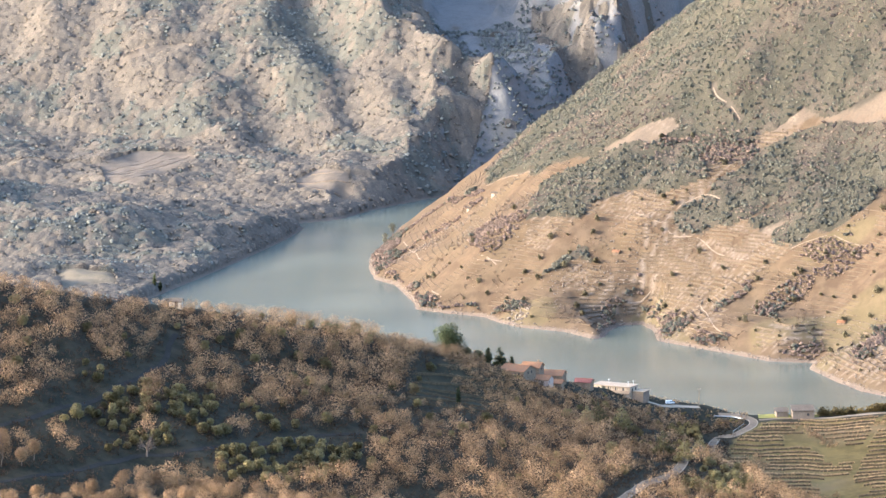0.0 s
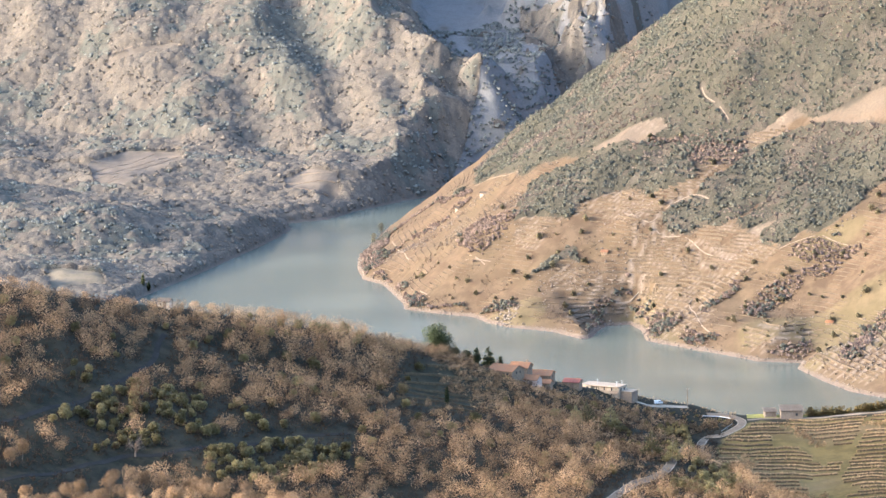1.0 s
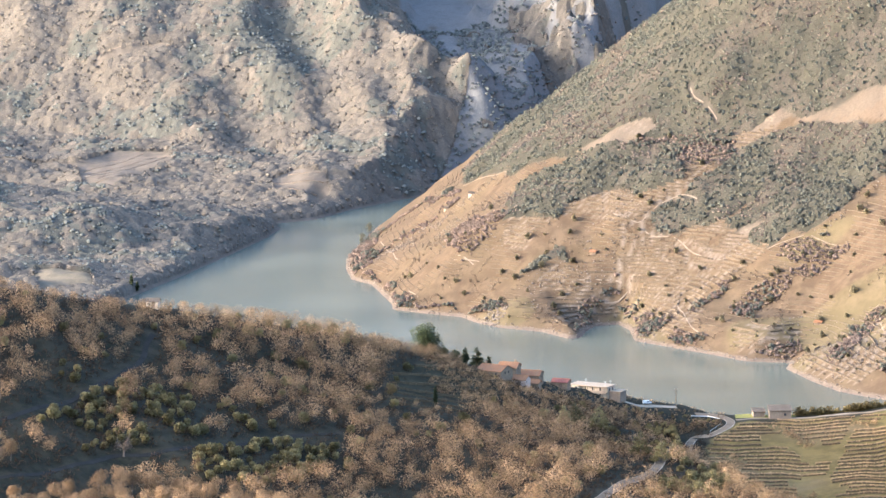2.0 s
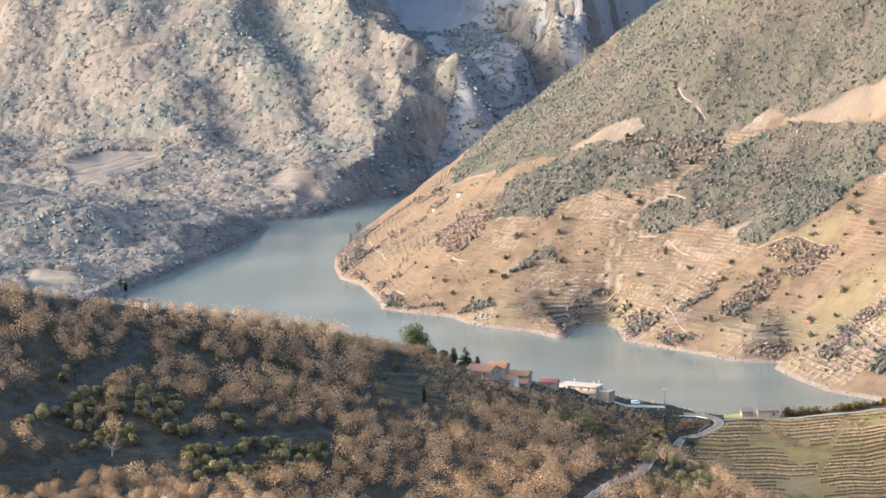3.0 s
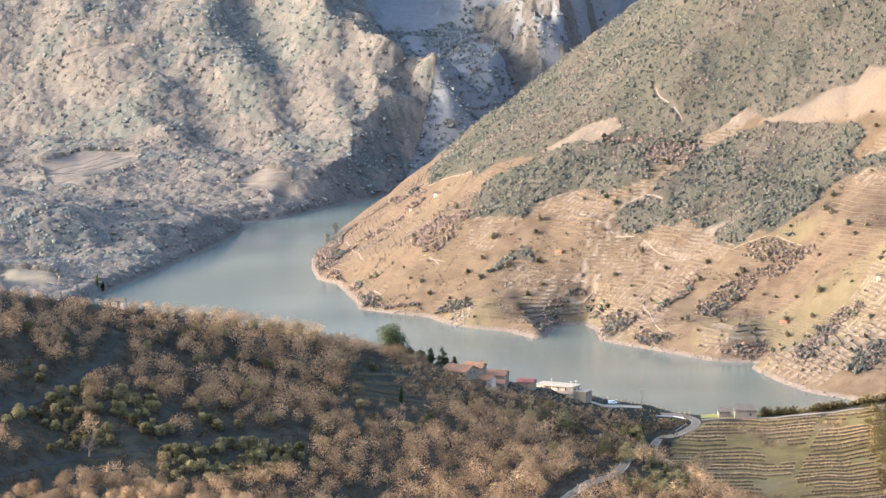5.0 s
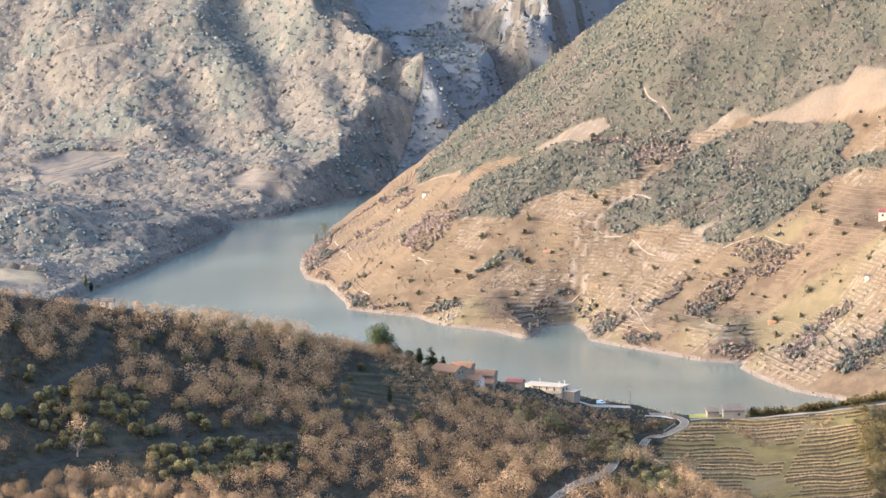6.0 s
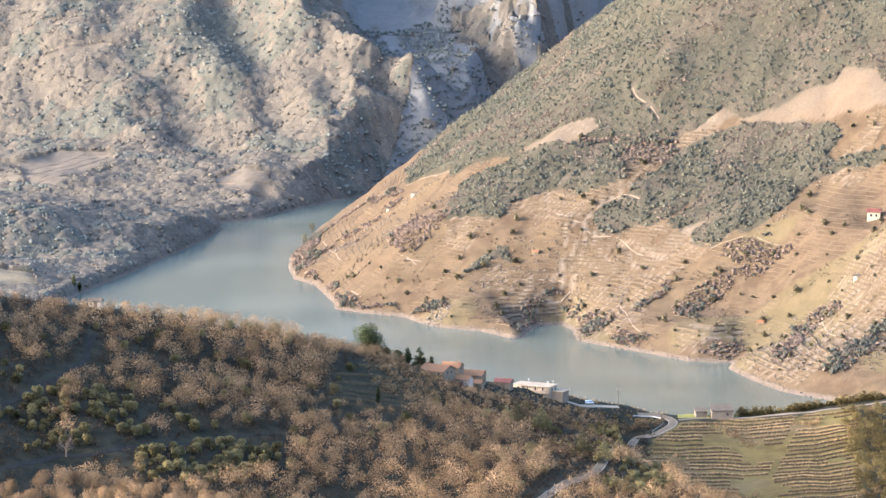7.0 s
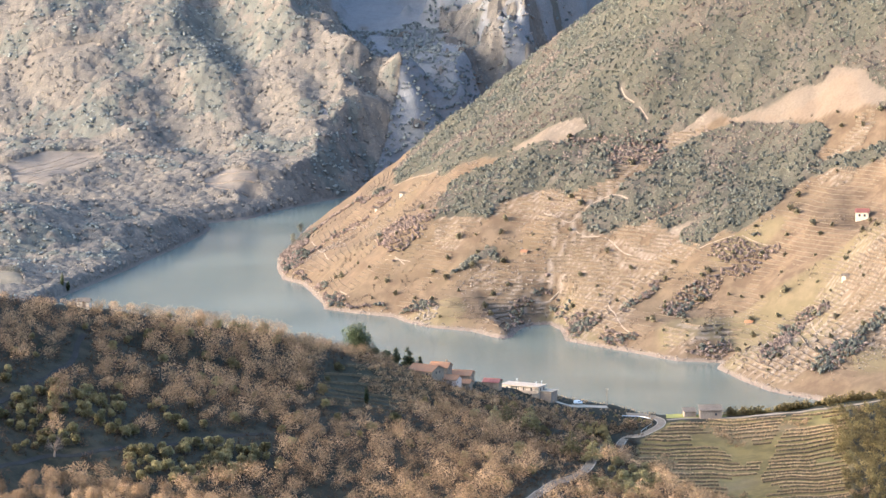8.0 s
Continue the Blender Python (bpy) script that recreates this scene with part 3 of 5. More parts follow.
def box(bm, x0, x1, y0, y1, z0, z1, bevel=0.0):
    made = bmesh.ops.create_cube(bm, size=1.0)["verts"]
    bmesh.ops.scale(bm, vec=(x1 - x0, y1 - y0, z1 - z0), verts=made)
    bmesh.ops.translate(bm, vec=((x0 + x1) / 2, (y0 + y1) / 2, (z0 + z1) / 2), verts=made)
    if bevel:
        edges = list({e for v in made for e in v.link_edges})
        bmesh.ops.bevel(bm, geom=edges, offset=bevel, segments=1, affect="EDGES")
    return bm


def ground_at(x, y):
    return float(land(np.array([x]), np.array([y]))[0])


def smooth_line(points, step):
    """A rounded line through points, with a point about every step metres."""
    p = [Vector((*points[0], 0))] + [Vector((*q, 0)) for q in points] + [Vector((*points[-1], 0))]
    out = []
    for k in range(1, len(p) - 2):
        n = max(1, int((p[k + 1] - p[k]).length / step))
        for i in range(n):
            t = i / n
            q = 0.5 * (2 * p[k] + (p[k + 1] - p[k - 1]) * t + (2 * p[k - 1] - 5 * p[k] + 4 * p[k + 1] - p[k + 2]) * t * t + (3 * p[k] - p[k - 1] - 3 * p[k + 1] + p[k + 2]) * t ** 3)
            out.append((q.x, q.y))
    out.append(tuple(points[-1]))
    return np.array(out)


def ribbon(line, width, lift, depth=1.2, step=3.0, level=True):
    """A strip laid along the ground, level across or with the slope, with sides that go down into it."""
    p = smooth_line(line, step)
    d = np.gradient(p, axis=0)
    d /= np.linalg.norm(d, axis=1)[:, None]
    side = np.stack([-d[:, 1], d[:, 0]], 1)
    l, r = p + side * width / 2, p - side * width / 2
    mid, zl, zr = land(p[:, 0], p[:, 1]), land(l[:, 0], l[:, 1]), land(r[:, 0], r[:, 1])
    even = lambda z: np.convolve(np.pad(z, 1, mode="edge"), np.ones(3) / 3, "valid") + lift
    if level:
        zl = zr = even(np.max([mid, zl, zr], 0))
    else:
        bulge = np.clip(mid - (zl + zr) / 2, 0, 1)
        zl, zr = even(zl + bulge), even(zr + bulge)
    rows = [np.column_stack([l, zl - depth]), np.column_stack([l, zl]), np.column_stack([r, zr]), np.column_stack([r, zr - depth])]
    verts, n = np.concatenate(rows), len(p)
    i = np.arange(n - 1)
    faces = np.concatenate([np.stack([i + k * n, i + k * n + 1, i + (k + 1) * n + 1, i + (k + 1) * n], 1) for k in range(3)])
    return verts, faces, (l, r, zl, zr)


# ---- plants ----
def lobes(rng, height, width, count, low=0.3):
    """Round parts of a crown, placed unevenly: centres and half sizes."""
    out = []
    for k in range(count):
        a, r = 2 * math.pi * (k + rng.rand() * 0.8) / count, width * 0.27 * (0.3 + 0.9 * rng.rand())
        z = height * (low + (0.88 - low) * (0.25 + 0.75 * rng.rand()))
        s = width * (0.2 + 0.14 * rng.rand())
        out.append((r * math.cos(a), r * math.sin(a), z, s, s * (0.75 + 0.5 * rng.rand())))
    out.append((0, 0, height * 0.74, width * 0.27, height * 0.24))
    return np.array(out)


def crown(rng, rounds, count, length, wide, upward=0.35, shell=0.5):
    """Slivers that point out of the round parts of a crown: twigs when narrow, leaves when wide."""
    weight = rounds[:, 3] ** 2
    pick = rng.choice(len(rounds), count, p=weight / weight.sum())
    way = rng.normal(size=(count, 3))
    way /= np.linalg.norm(way, axis=1)[:, None]
    far = rng.rand(count, 1) ** shell
    root = rounds[pick, :3] + way * far * np.stack([rounds[pick, 3], rounds[pick, 3], rounds[pick, 4]], 1)
    aim = way + rng.normal(size=(count, 3)) * 0.5 + np.array([0, 0, upward])
    aim /= np.linalg.norm(aim, axis=1)[:, None]
    side = np.cross(aim, rng.normal(size=(count, 3)))
    side /= np.linalg.norm(side, axis=1)[:, None]
    long = length * (0.6 + 0.8 * rng.rand(count, 1))
    broad = wide * (0.6 + 0.8 * rng.rand(count, 1))
    verts = np.stack([root - side * broad / 2, root + side * broad / 2, root + aim * long], 1).reshape(-1, 3)
    middle = rounds[:, :3].mean(0) * np.array([1, 1, 0.8])
    whole = root - middle
    whole /= np.linalg.norm(whole, axis=1).max()
    soft = 0.6 * way + 1.3 * whole + 0.3 * rng.normal(size=(count, 3)) + np.array([0, 0, 0.15])
    soft = np.repeat(soft / np.linalg.norm(soft, axis=1)[:, None], 3, 0)
    return verts, np.arange(count * 3).reshape(-1, 3), soft


def crown_mesh(leaf, verts, faces, soft):
    return mesh_of("crown", verts, faces, leaf, smooth=True, normals=soft)


def stem(points, radii, sides=5):
    """A tapered round limb along points."""
    verts, faces = [], []
    for k, (p, r) in enumerate(zip(points, radii)):
        for i in range(sides):
            a = 2 * math.pi * i / sides
            verts.append((p[0] + r * math.cos(a), p[1] + r * math.sin(a), p[2]))
    for k in range(len(points) - 1):
        for i in range(sides):
            j = (i + 1) % sides
            faces.append((k * sides + i, k * sides + j, (k + 1) * sides + j, (k + 1) * sides + i))
    return np.array(verts), np.array(faces)


def joined(pieces):
    verts, faces, n = [], [], 0
    for v, f in pieces:
        verts.append(v)
        faces.append(f + n)
        n += len(v)
    return np.concatenate(verts), np.concatenate(faces)


def limbs(rng, rounds, height, thick):
    """A trunk, with a limb out to each round part of the crown."""
    bend = rng.normal(size=2) * height * 0.03
    fork = np.array([bend[0], bend[1], height * 0.32])
    out = [stem([(0, 0, -0.6), (bend[0] * 0.4, bend[1] * 0.4, height * 0.15), fork, (bend[0] * 1.5, bend[1] * 1.5, height * 0.8)], [thick * 1.25, thick, thick * 0.8, thick * 0.15])]
    for r in rounds:
        mid = fork * 0.5 + r[:3] * 0.5 + np.array([0, 0, 0.06 * height])
        out.append(stem([fork * 0.8, mid, r[:3] + np.array([0, 0, r[4] * 0.5])], [thick * 0.55, thick * 0.35, thick * 0.08], 4))
        for _ in range(1):
            tip = r[:3] + rng.normal(size=3) * r[3] * 0.8
            out.append(stem([mid, tip], [thick * 0.25, thick * 0.05], 3))
    return joined(out)


def tree(name, rng, height, width, twigs, length, wide, bark, leaf, label, category, group, low=0.3, upward=0.35, shell=0.5, count=7, thick=0.16):
    rounds = lobes(rng, height, width, count, low)
    ob = thing(name, Matrix(), label, category, group)
    part("trunk", mesh_of("trunk", *limbs(rng, rounds, height, thick), bark, smooth=True), bark, ob)
    part("crown", crown_mesh(leaf, *crown(rng, rounds, twigs, length, wide, upward, shell)), leaf, ob)
    return ob


def conifer(name, rng, height, width, needles, leaf, label, category, group="", column=False):
    """A trunk with whorls of drooping boughs; column: a narrow cypress."""
    ob = thing(name, Matrix(), label, category, group)
    part("trunk", mesh_of("trunk", *stem([(0, 0, -0.6), (0, 0, height * 0.5), (0, 0, height * 0.97)], [height * 0.022, height * 0.014, 0.03], 6), BARK, smooth=True), BARK, ob)
    rounds = []
    for k in range(5 if column else 11):
        t = (k + 0.5) / (5 if column else 11)
        z, reach = height * (0.12 + 0.84 * t), width * 0.5 * (1 - t) ** 0.75
        if column:
            rounds.append((0, 0, z, width * 0.5 * math.sin(math.pi * min(0.95, 0.2 + 0.75 * t)), height * 0.14))
        else:
            for i in range(5):
                a = rng.rand() * 6.28
                rounds.append((math.cos(a) * reach * 0.6, math.sin(a) * reach * 0.6, z + rng.normal() * 0.3, max(0.35, reach * 0.55), height * 0.045))
    part("crown", crown_mesh(leaf, *crown(rng, np.array(rounds), needles, 0.6, 0.28, -0.1 if not column else 0.9, 0.6)), leaf, ob)
    return ob


def scatter(rng, area, gap, keep):
    """Places in the plan about gap apart, within bounds (x0, x1, y0, y1), where keep(x, y) holds."""
    x, y = np.meshgrid(np.arange(area[0], area[1], gap), np.arange(area[2], area[3], gap))
    x, y = x + (rng.rand(*x.shape) - 0.5) * gap * 0.95, y + (rng.rand(*y.shape) - 0.5) * gap * 0.95
    x, y = x.ravel(), y.ravel()
    ok = keep(x, y)
    return x[ok], y[ok]


def growth(name, rng, x, y, heights, kinds, material, label, category, sink=0.15, tallest=None):
    """Many plants as one object: copies of a few kinds (vertices, faces, of height 1), turned and sized one by one."""
    z = land(x, y)
    verts, faces, tint, soft, n = [], [], [], [], 0
    for k in range(len(x)):
        v, f, *extra = kinds[rng.randint(len(kinds))]
        h = heights[0] + (heights[1] - heights[0]) * rng.rand() ** 1.4
        if tallest is not None:
            h = min(h, tallest[k])
        a, w = rng.rand() * 6.283, h * (0.85 + 0.4 * rng.rand())
        c, s = math.cos(a) * w, math.sin(a) * w
        q = np.empty((len(v), 3), np.float32)
        q[:, 0], q[:, 1], q[:, 2] = v[:, 0] * c - v[:, 1] * s + x[k], v[:, 0] * s + v[:, 1] * c + y[k], v[:, 2] * h + z[k] - sink * h
        verts.append(q)
        if extra:
            u = extra[0]
            soft.append(np.column_stack([(u[:, 0] * c - u[:, 1] * s) / w, (u[:, 0] * s + u[:, 1] * c) / w, u[:, 2]]))
        faces.append(f + n)
        tint.append(np.full(len(v), rng.rand()))
        n += len(v)
    if not verts:
        return None
    me = mesh_of(name, np.concatenate(verts), np.concatenate(faces), material, np.concatenate(tint), bool(soft), np.concatenate(soft) if soft else None)
    return tagged(new(name, me), label, category, kind="stuff")


def soft_kinds(seed, twigs, length, wide, count=4, low=0.25, width=0.95, upward=0.3, shell=0.45, lift=0.0):
    out = []
    for k in range(count):
        rng = np.random.RandomState(seed + k)
        v, f, n = crown(rng, lobes(rng, 1.0, width, 6, low), twigs, length, wide, upward, shell)
        n = n + np.array([0, 0, lift])
        out.append((v, f, n / np.linalg.norm(n, axis=1)[:, None]))
    return out


def core_kinds(seed, slivers, length, wide, count=6, width=1.0, balls=3):
    """Leafy crowns: a small dark inner mass with many leaves or twigs round it."""
    out = []
    for k in range(count):
        rng = np.random.RandomState(seed + k)
        rounds = lobes(rng, 1.0, width * 1.1, balls, 0.2)
        a, b, c = crown(rng, rounds, slivers, length, wide, 0.3, 0.3)
        c = c + np.array([-0.35, 0, 1.0])
        parts, n = [], 0
        for r in rounds:
            bm = bmesh.new()
            bmesh.ops.create_icosphere(bm, subdivisions=1, radius=1.0)
            v = np.array([q.co[:] for q in bm.verts])
            bm.verts.index_update()
            f = np.array([[q.index for q in g.verts] for g in bm.faces])
            bm.free()
            parts.append((v * 0.78 * np.array([r[3], r[3], r[4]]) * (0.85 + 0.3 * rng.rand(len(v), 1)) + r[:3], f, v * 0.8 + np.array([-0.3, 0, 0.9])))
        verts, faces = joined([(v, f) for v, f, _ in parts] + [(a, b)])
        soft = np.concatenate([q[2] for q in parts] + [c])
        out.append((verts, faces, soft / np.linalg.norm(soft, axis=1)[:, None]))
    return out

# ---- woods of the near hill ----
NEAR_LINES = [ROAD_LOW, ROAD_HIGH, ROAD_MAIN, ROAD_EAST, TRACK]
HAMLET = [(22, 2088), (60, 2112), (92, 2134), (124, 2150), (124, 2175), (90, 2172), (20, 2130), (16, 2104)]
ridge_y = lambda x: np.interp(x, [p[0] for p in NEAR_RIDGE], [p[1] for p in NEAR_RIDGE])


def tree_room(x, y):
    """How tall a tree may grow: those near the crest stay low in the wind."""
    top = np.interp(x, [p[0] for p in NEAR_RIDGE], NEAR_HEIGHTS) + np.interp(x, [-180, -155, -120, -100, -66, 0, 60], [6.5, 3, 2.5, 3.5, 6, 6.5, 7])
    below = (x > -22) & (x < 34) & (y > 1962) & (y < 1998)
    below |= (x > 18) & (x < 70) & (y > 2035)
    return np.where(below, 4.5, top + 0.15 * (ridge_y(x) - y) - land(x, y))


def road_view(x, y):
    """Off the cleared banks above and below the roads."""
    ok = np.ones(np.shape(x), bool)
    for k in (-5, 5, 10, 15):
        ok &= off_lines(x, y + k, [ROAD_LOW, ROAD_HIGH[:6], ROAD_MAIN], 4.5)
    return ok


def near_open(x, y):
    return (tree_room(x, y) > 3.2) & road_view(x, y) & (y < ridge_y(x) + np.where(x > 45, -4, 12)) & ~inside(x, y, VINES) & off_lines(x, y, NEAR_LINES, 4.2) & off_lines(x, y + 8, NEAR_LINES, 5.5) & ~in_any(x, y, (CLEARING, ROADSIDE)) & ~inside(x, y, HAMLET) & (x < 118 + (2140 - y) * 0.12) & ~((x > -26) & (y > ridge_y(x) - 24))


def laurels(x, y):
    return in_any(x, y, (LAUREL_A, LAUREL_B, LAUREL_C))


rng = np.random.RandomState(21)
wx, wy = scatter(rng, (-215, 150, 1772, 2190), 7.9, lambda x, y: near_open(x, y) & ~(laurels(x, y) & (value_noise(x, y, 10, 20) > -0.6)) & (value_noise(x, y, 26, 21) > -0.75) & ~(inside(x, y, DARK_SLOPE) & (value_noise(x, y, 9, 35) > -0.8)))
order = np.argsort(wy)
wx, wy = wx[order], wy[order]
NEAREST = 300
TREE_SIZES = [(9.5, 8.5), (8.5, 8.5), (10.5, 8.5), (7.0, 6.5), (9.5, 9.0), (8.5, 7.0)]
room = tree_room(wx, wy)
bare_kinds = [tree("bare_tree", np.random.RandomState(100 + k), h, w, 2900, 0.56, 0.085, BARK, NEAR_TWIG,
                   "leafless brown woodland tree with fine spreading twigs", "tree", "woodland trees", low=0.28, upward=0.25, shell=0.3)
              for k, (h, w) in enumerate(TREE_SIZES)]
used = set()
for k in range(min(NEAREST, len(wx))):
    kind = int(rng.randint(6))
    size = min(0.7 + 0.5 * rng.rand(), room[k] / TREE_SIZES[kind][0])
    m = pose(wx[k], wy[k], ground_at(wx[k], wy[k]), 0, 0, rng.rand() * 360) @ Matrix.Diagonal((size, size, size * (0.85 + 0.3 * rng.rand()), 1))
    if kind not in used:
        used.add(kind)
        bare_kinds[kind].matrix_basis = m
    else:
        c = copy_thing(bare_kinds[kind], m)
        c.matrix_basis = m
thick_kinds = soft_kinds(300, 500, 0.08, 0.017, 6, low=0.2, width=0.95, shell=0.32)
growth("woodland", rng, wx[NEAREST:], wy[NEAREST:], (6.0, 11.0), thick_kinds, NEAR_TWIG_JOINED, "dense leafless brown winter woodland on the near hillside", "woodland", 0.05, tallest=room[NEAREST:])

# undergrowth between the trees
ux, uy = scatter(rng, (-215, 150, 1772, 2190), 3.5, lambda x, y: (y < ridge_y(x) + 6) & ~inside(x, y, VINES) & (x < 122 + (2140 - y) * 0.12) & off_lines(x, y, NEAR_LINES, 2.6) & ~inside(x, y, HAMLET) & ~inside(x, y, DARK_SLOPE) & (value_noise(x, y, 14, 22) > -0.7))
growth("undergrowth", rng, ux, uy, (0.9, 2.8), soft_kinds(320, 20, 0.42, 0.15, 5, low=0.1, width=1.6), SHADE_TWIG, "low brown bracken and brambles, darkened as shade under the trees", "undergrowth", 0.1)

# brambles and bushes on the open ground by the hamlet and the road
mound = lambda x, y: in_any(x, y, (CLEARING, ROADSIDE)) & ~inside(x, y, HAMLET) & (np.hypot(x - 42, y - 2098) > 15) & off_lines(x, y, NEAR_LINES, 3.4)
ux, uy = scatter(rng, (-10, 140, 1960, 2165), 3.4, lambda x, y: mound(x, y) & (value_noise(x, y, 11, 37) > -0.45))
green = value_noise(ux, uy, 12, 38) > 0.55
growth("roadside_brambles", rng, ux[~green], uy[~green], (1.0, 3.0), soft_kinds(540, 80, 0.42, 0.07, 5, low=0.08, width=1.5), NEAR_TWIG_JOINED, "low brown brambles on the open ground by the road", "brambles", 0.1)
growth("roadside_bushes", rng, ux[green], uy[green], (1.4, 3.8), core_kinds(550, 90, 0.2, 0.16, 4, 1.1), NEAR_LEAF_JOINED, "dark olive bushes on the open ground by the road", "bushes", 0.1)

# scrub along the ridge towards the hamlet
x, y = scatter(rng, (-30, 30, 2055, 2125), 3.0, lambda x, y: (y > ridge_y(x) - 20) & (y < ridge_y(x) + 3) & ~inside(x, y, DARK_SLOPE) & ~inside(x, y, HAMLET) & (np.hypot(x - 3, y - 2105) > 1.5))
growth("ridge_scrub", rng, x, y, (2.4, 5.6), soft_kinds(590, 500, 0.09, 0.014, 5, low=0.1, width=1.1), NEAR_TWIG_JOINED, "low leafless brown scrub along the ridge", "scrub", 0.05)

# evergreen shrubs
bush_kinds = [tree("evergreen_bush", np.random.RandomState(140 + k), h, w, 520, 0.6, 0.52, BARK, NEAR_LEAF,
                   "rounded olive-green evergreen bush on the shaded slope", "bush", "evergreen bushes", low=0.18, upward=0.2, shell=0.3, thick=0.09, count=5)
              for k, (h, w) in enumerate([(4.2, 5.0), (3.4, 4.4), (5.0, 4.8)])]
bx, by = scatter(rng, (-160, 130, 1800, 2090), 5.2, lambda x, y: laurels(x, y) & off_lines(x, y, NEAR_LINES, 3.8) & (value_noise(x, y, 12, 23) > -0.35))
hx, hy = scatter(rng, (-160, 130, 1800, 2150), 17, lambda x, y: near_open(x, y) & (value_noise(x, y, 30, 24) > 0.1))
bx, by = np.concatenate([bx, hx]), np.concatenate([by, hy])
for k in range(len(bx)):
    kind, size = k % 3, 0.55 + 0.55 * rng.rand()
    m = pose(bx[k], by[k], ground_at(bx[k], by[k]), 0, 0, rng.rand() * 360) @ Matrix.Scale(size, 4)
    if k < 3:
        bush_kinds[kind].matrix_basis = m
    else:
        copy_thing(bush_kinds[kind], m).matrix_basis = m

# evergreens along the crest by the hamlet
for k, (x, y, size) in enumerate(((-55, 2056, 1.0), (-48, 2062, 1.25), (-43, 2066, 0.9), (-36, 2072, 1.3), (-30, 2077, 0.9), (10, 2107, 0.9), (15, 2109, 1.1), (19, 2113, 0.8), (25, 2117, 0.9), (-62, 2050, 0.8))):
    m = pose(x, y, ground_at(x, y) - 0.2, 0, 0, 47 * k) @ Matrix.Scale(size, 4)
    copy_thing(bush_kinds[k % 3], m).matrix_basis = m

# terraced meadow below the hamlet: low banks, tufts and rough grass
for k in range(9):
    xs = np.arange(-14, 33, 3.0)
    line = [(float(a), float(b)) for a, b in zip(xs, 2002 + 11 * k + 0.75 * xs + 1.5 * value_noise(xs, xs * 0 + 9 * k, 12, 83))]
    line = [p for p in line if bool(inside(np.array([p[0]]), np.array([p[1]]), DARK_SLOPE)[0])]
    if len(line) > 3:
        v, f, _ = ribbon(line, 0.7, 0.75, 1.4, 2.0)
        tagged(new("meadow_bank", mesh_of("meadow_bank", v, f, DRY_STONE_DARK)), "low mossy stone bank across the meadow", "bank", kind="structure")
x, y = scatter(rng, (-20, 40, 1990, 2110), 1.9, lambda x, y: inside(x, y, DARK_SLOPE) & (value_noise(x, y, 8, 84) > -0.4))
growth("meadow_grass", rng, x, y, (0.3, 0.9), soft_kinds(600, 20, 0.6, 0.16, 4, low=0.05, width=1.8), SHADE_TWIG, "rough winter grass on the terraced meadow, darkened as shade", "grass", 0.1)

# single trees that stand out
def plant(ob, x, y, size=1.0):
    ob.matrix_basis = pose(x, y, ground_at(x, y)) @ Matrix.Scale(size, 4)
    return ob


plant(tree("pine_tree", np.random.RandomState(5), 12.0, 10.5, 6500, 0.55, 0.3, BARK, PINE_LEAF, "dark green bushy pine standing over the ridge", "tree", "", low=0.04, upward=0.15, shell=0.4, count=16, thick=0.34), 3, 2105, 1.15).matrix_basis.translation.z -= 2.4
for k, (x, y, h) in enumerate([(24, 2116, 9.0), (19, 2112, 7.0), (29, 2120, 6.0)]):
    plant(conifer("pine_tree", np.random.RandomState(50 + k), h, h * 0.7, 1500, PINE_LEAF, "small dark green pine on the ridge by the hamlet", "tree", "ridge pines"), x, y)
for k, (x, y, h) in enumerate([(64, 2056, 11.0), (74, 2064, 11.5), (88, 1990, 12.0), (96, 1985, 10.5), (103, 1998, 11.0), (59, 2046, 9.0)]):
    plant(conifer("pine_tree", np.random.RandomState(60 + k), h, h * 0.85, 2000, NEAR_LEAF, "olive-green pine among the leafless trees", "tree", "slope pines"), x, y)
plant(conifer("cypress_tree", np.random.RandomState(70), 8.0, 1.7, 900, PINE_LEAF, "slim dark green cypress below the hamlet", "tree", "cypresses", True), 6.2, 2012)


def dead_tree(rng, height, reach):
    """A short trunk that breaks into many bare branches, splayed out and up."""
    ob = thing("dead_tree", Matrix(), "pale bare dead tree with splayed branches beside the road", "tree")
    part("trunk", mesh_of("trunk", *stem([(0, 0, -0.6), (0.1, 0, height * 0.25), (0, 0.1, height * 0.5)], [0.42, 0.34, 0.22], 7), PALE_BARK, smooth=True), PALE_BARK, ob)
    for k in range(26):
        a, up = rng.rand() * 6.283, 0.1 + 0.9 * rng.rand()
        z0 = height * (0.22 + 0.26 * rng.rand())
        end = np.array([math.cos(a) * reach * math.sqrt(1.05 - up * up * 0.8), math.sin(a) * reach * math.sqrt(1.05 - up * up * 0.8), z0 + (height - z0) * up])
        root = np.array([0, 0, z0])
        mid = root * 0.45 + end * 0.55 + rng.normal(size=3) * 0.35
        pieces = [stem([root, mid, end], [0.17, 0.13, 0.06], 4)]
        for _ in range(5):
            s = 0.35 + 0.6 * rng.rand()
            q = root * (1 - s) + end * s
            pieces.append(stem([q, q + (end - root) * 0.2 + rng.normal(size=3) * 0.7 + np.array([0, 0, 0.5])], [0.09, 0.04], 3))
        part("branch", mesh_of("branch", *joined(pieces), PALE_BARK, smooth=True), PALE_BARK, ob)
    return ob


plant(dead_tree(np.random.RandomState(72), 7.5, 3.6), -110, 1851)

for x, y, h in ((-154, 2674, 8.5), (-151, 2676, 5.5)):
    plant(conifer("cypress_tree", np.random.RandomState(74), h, 2.0, 700, PINE_LEAF, "dark green cypress beside the far riverside field", "tree", "field cypresses", True), x, y)

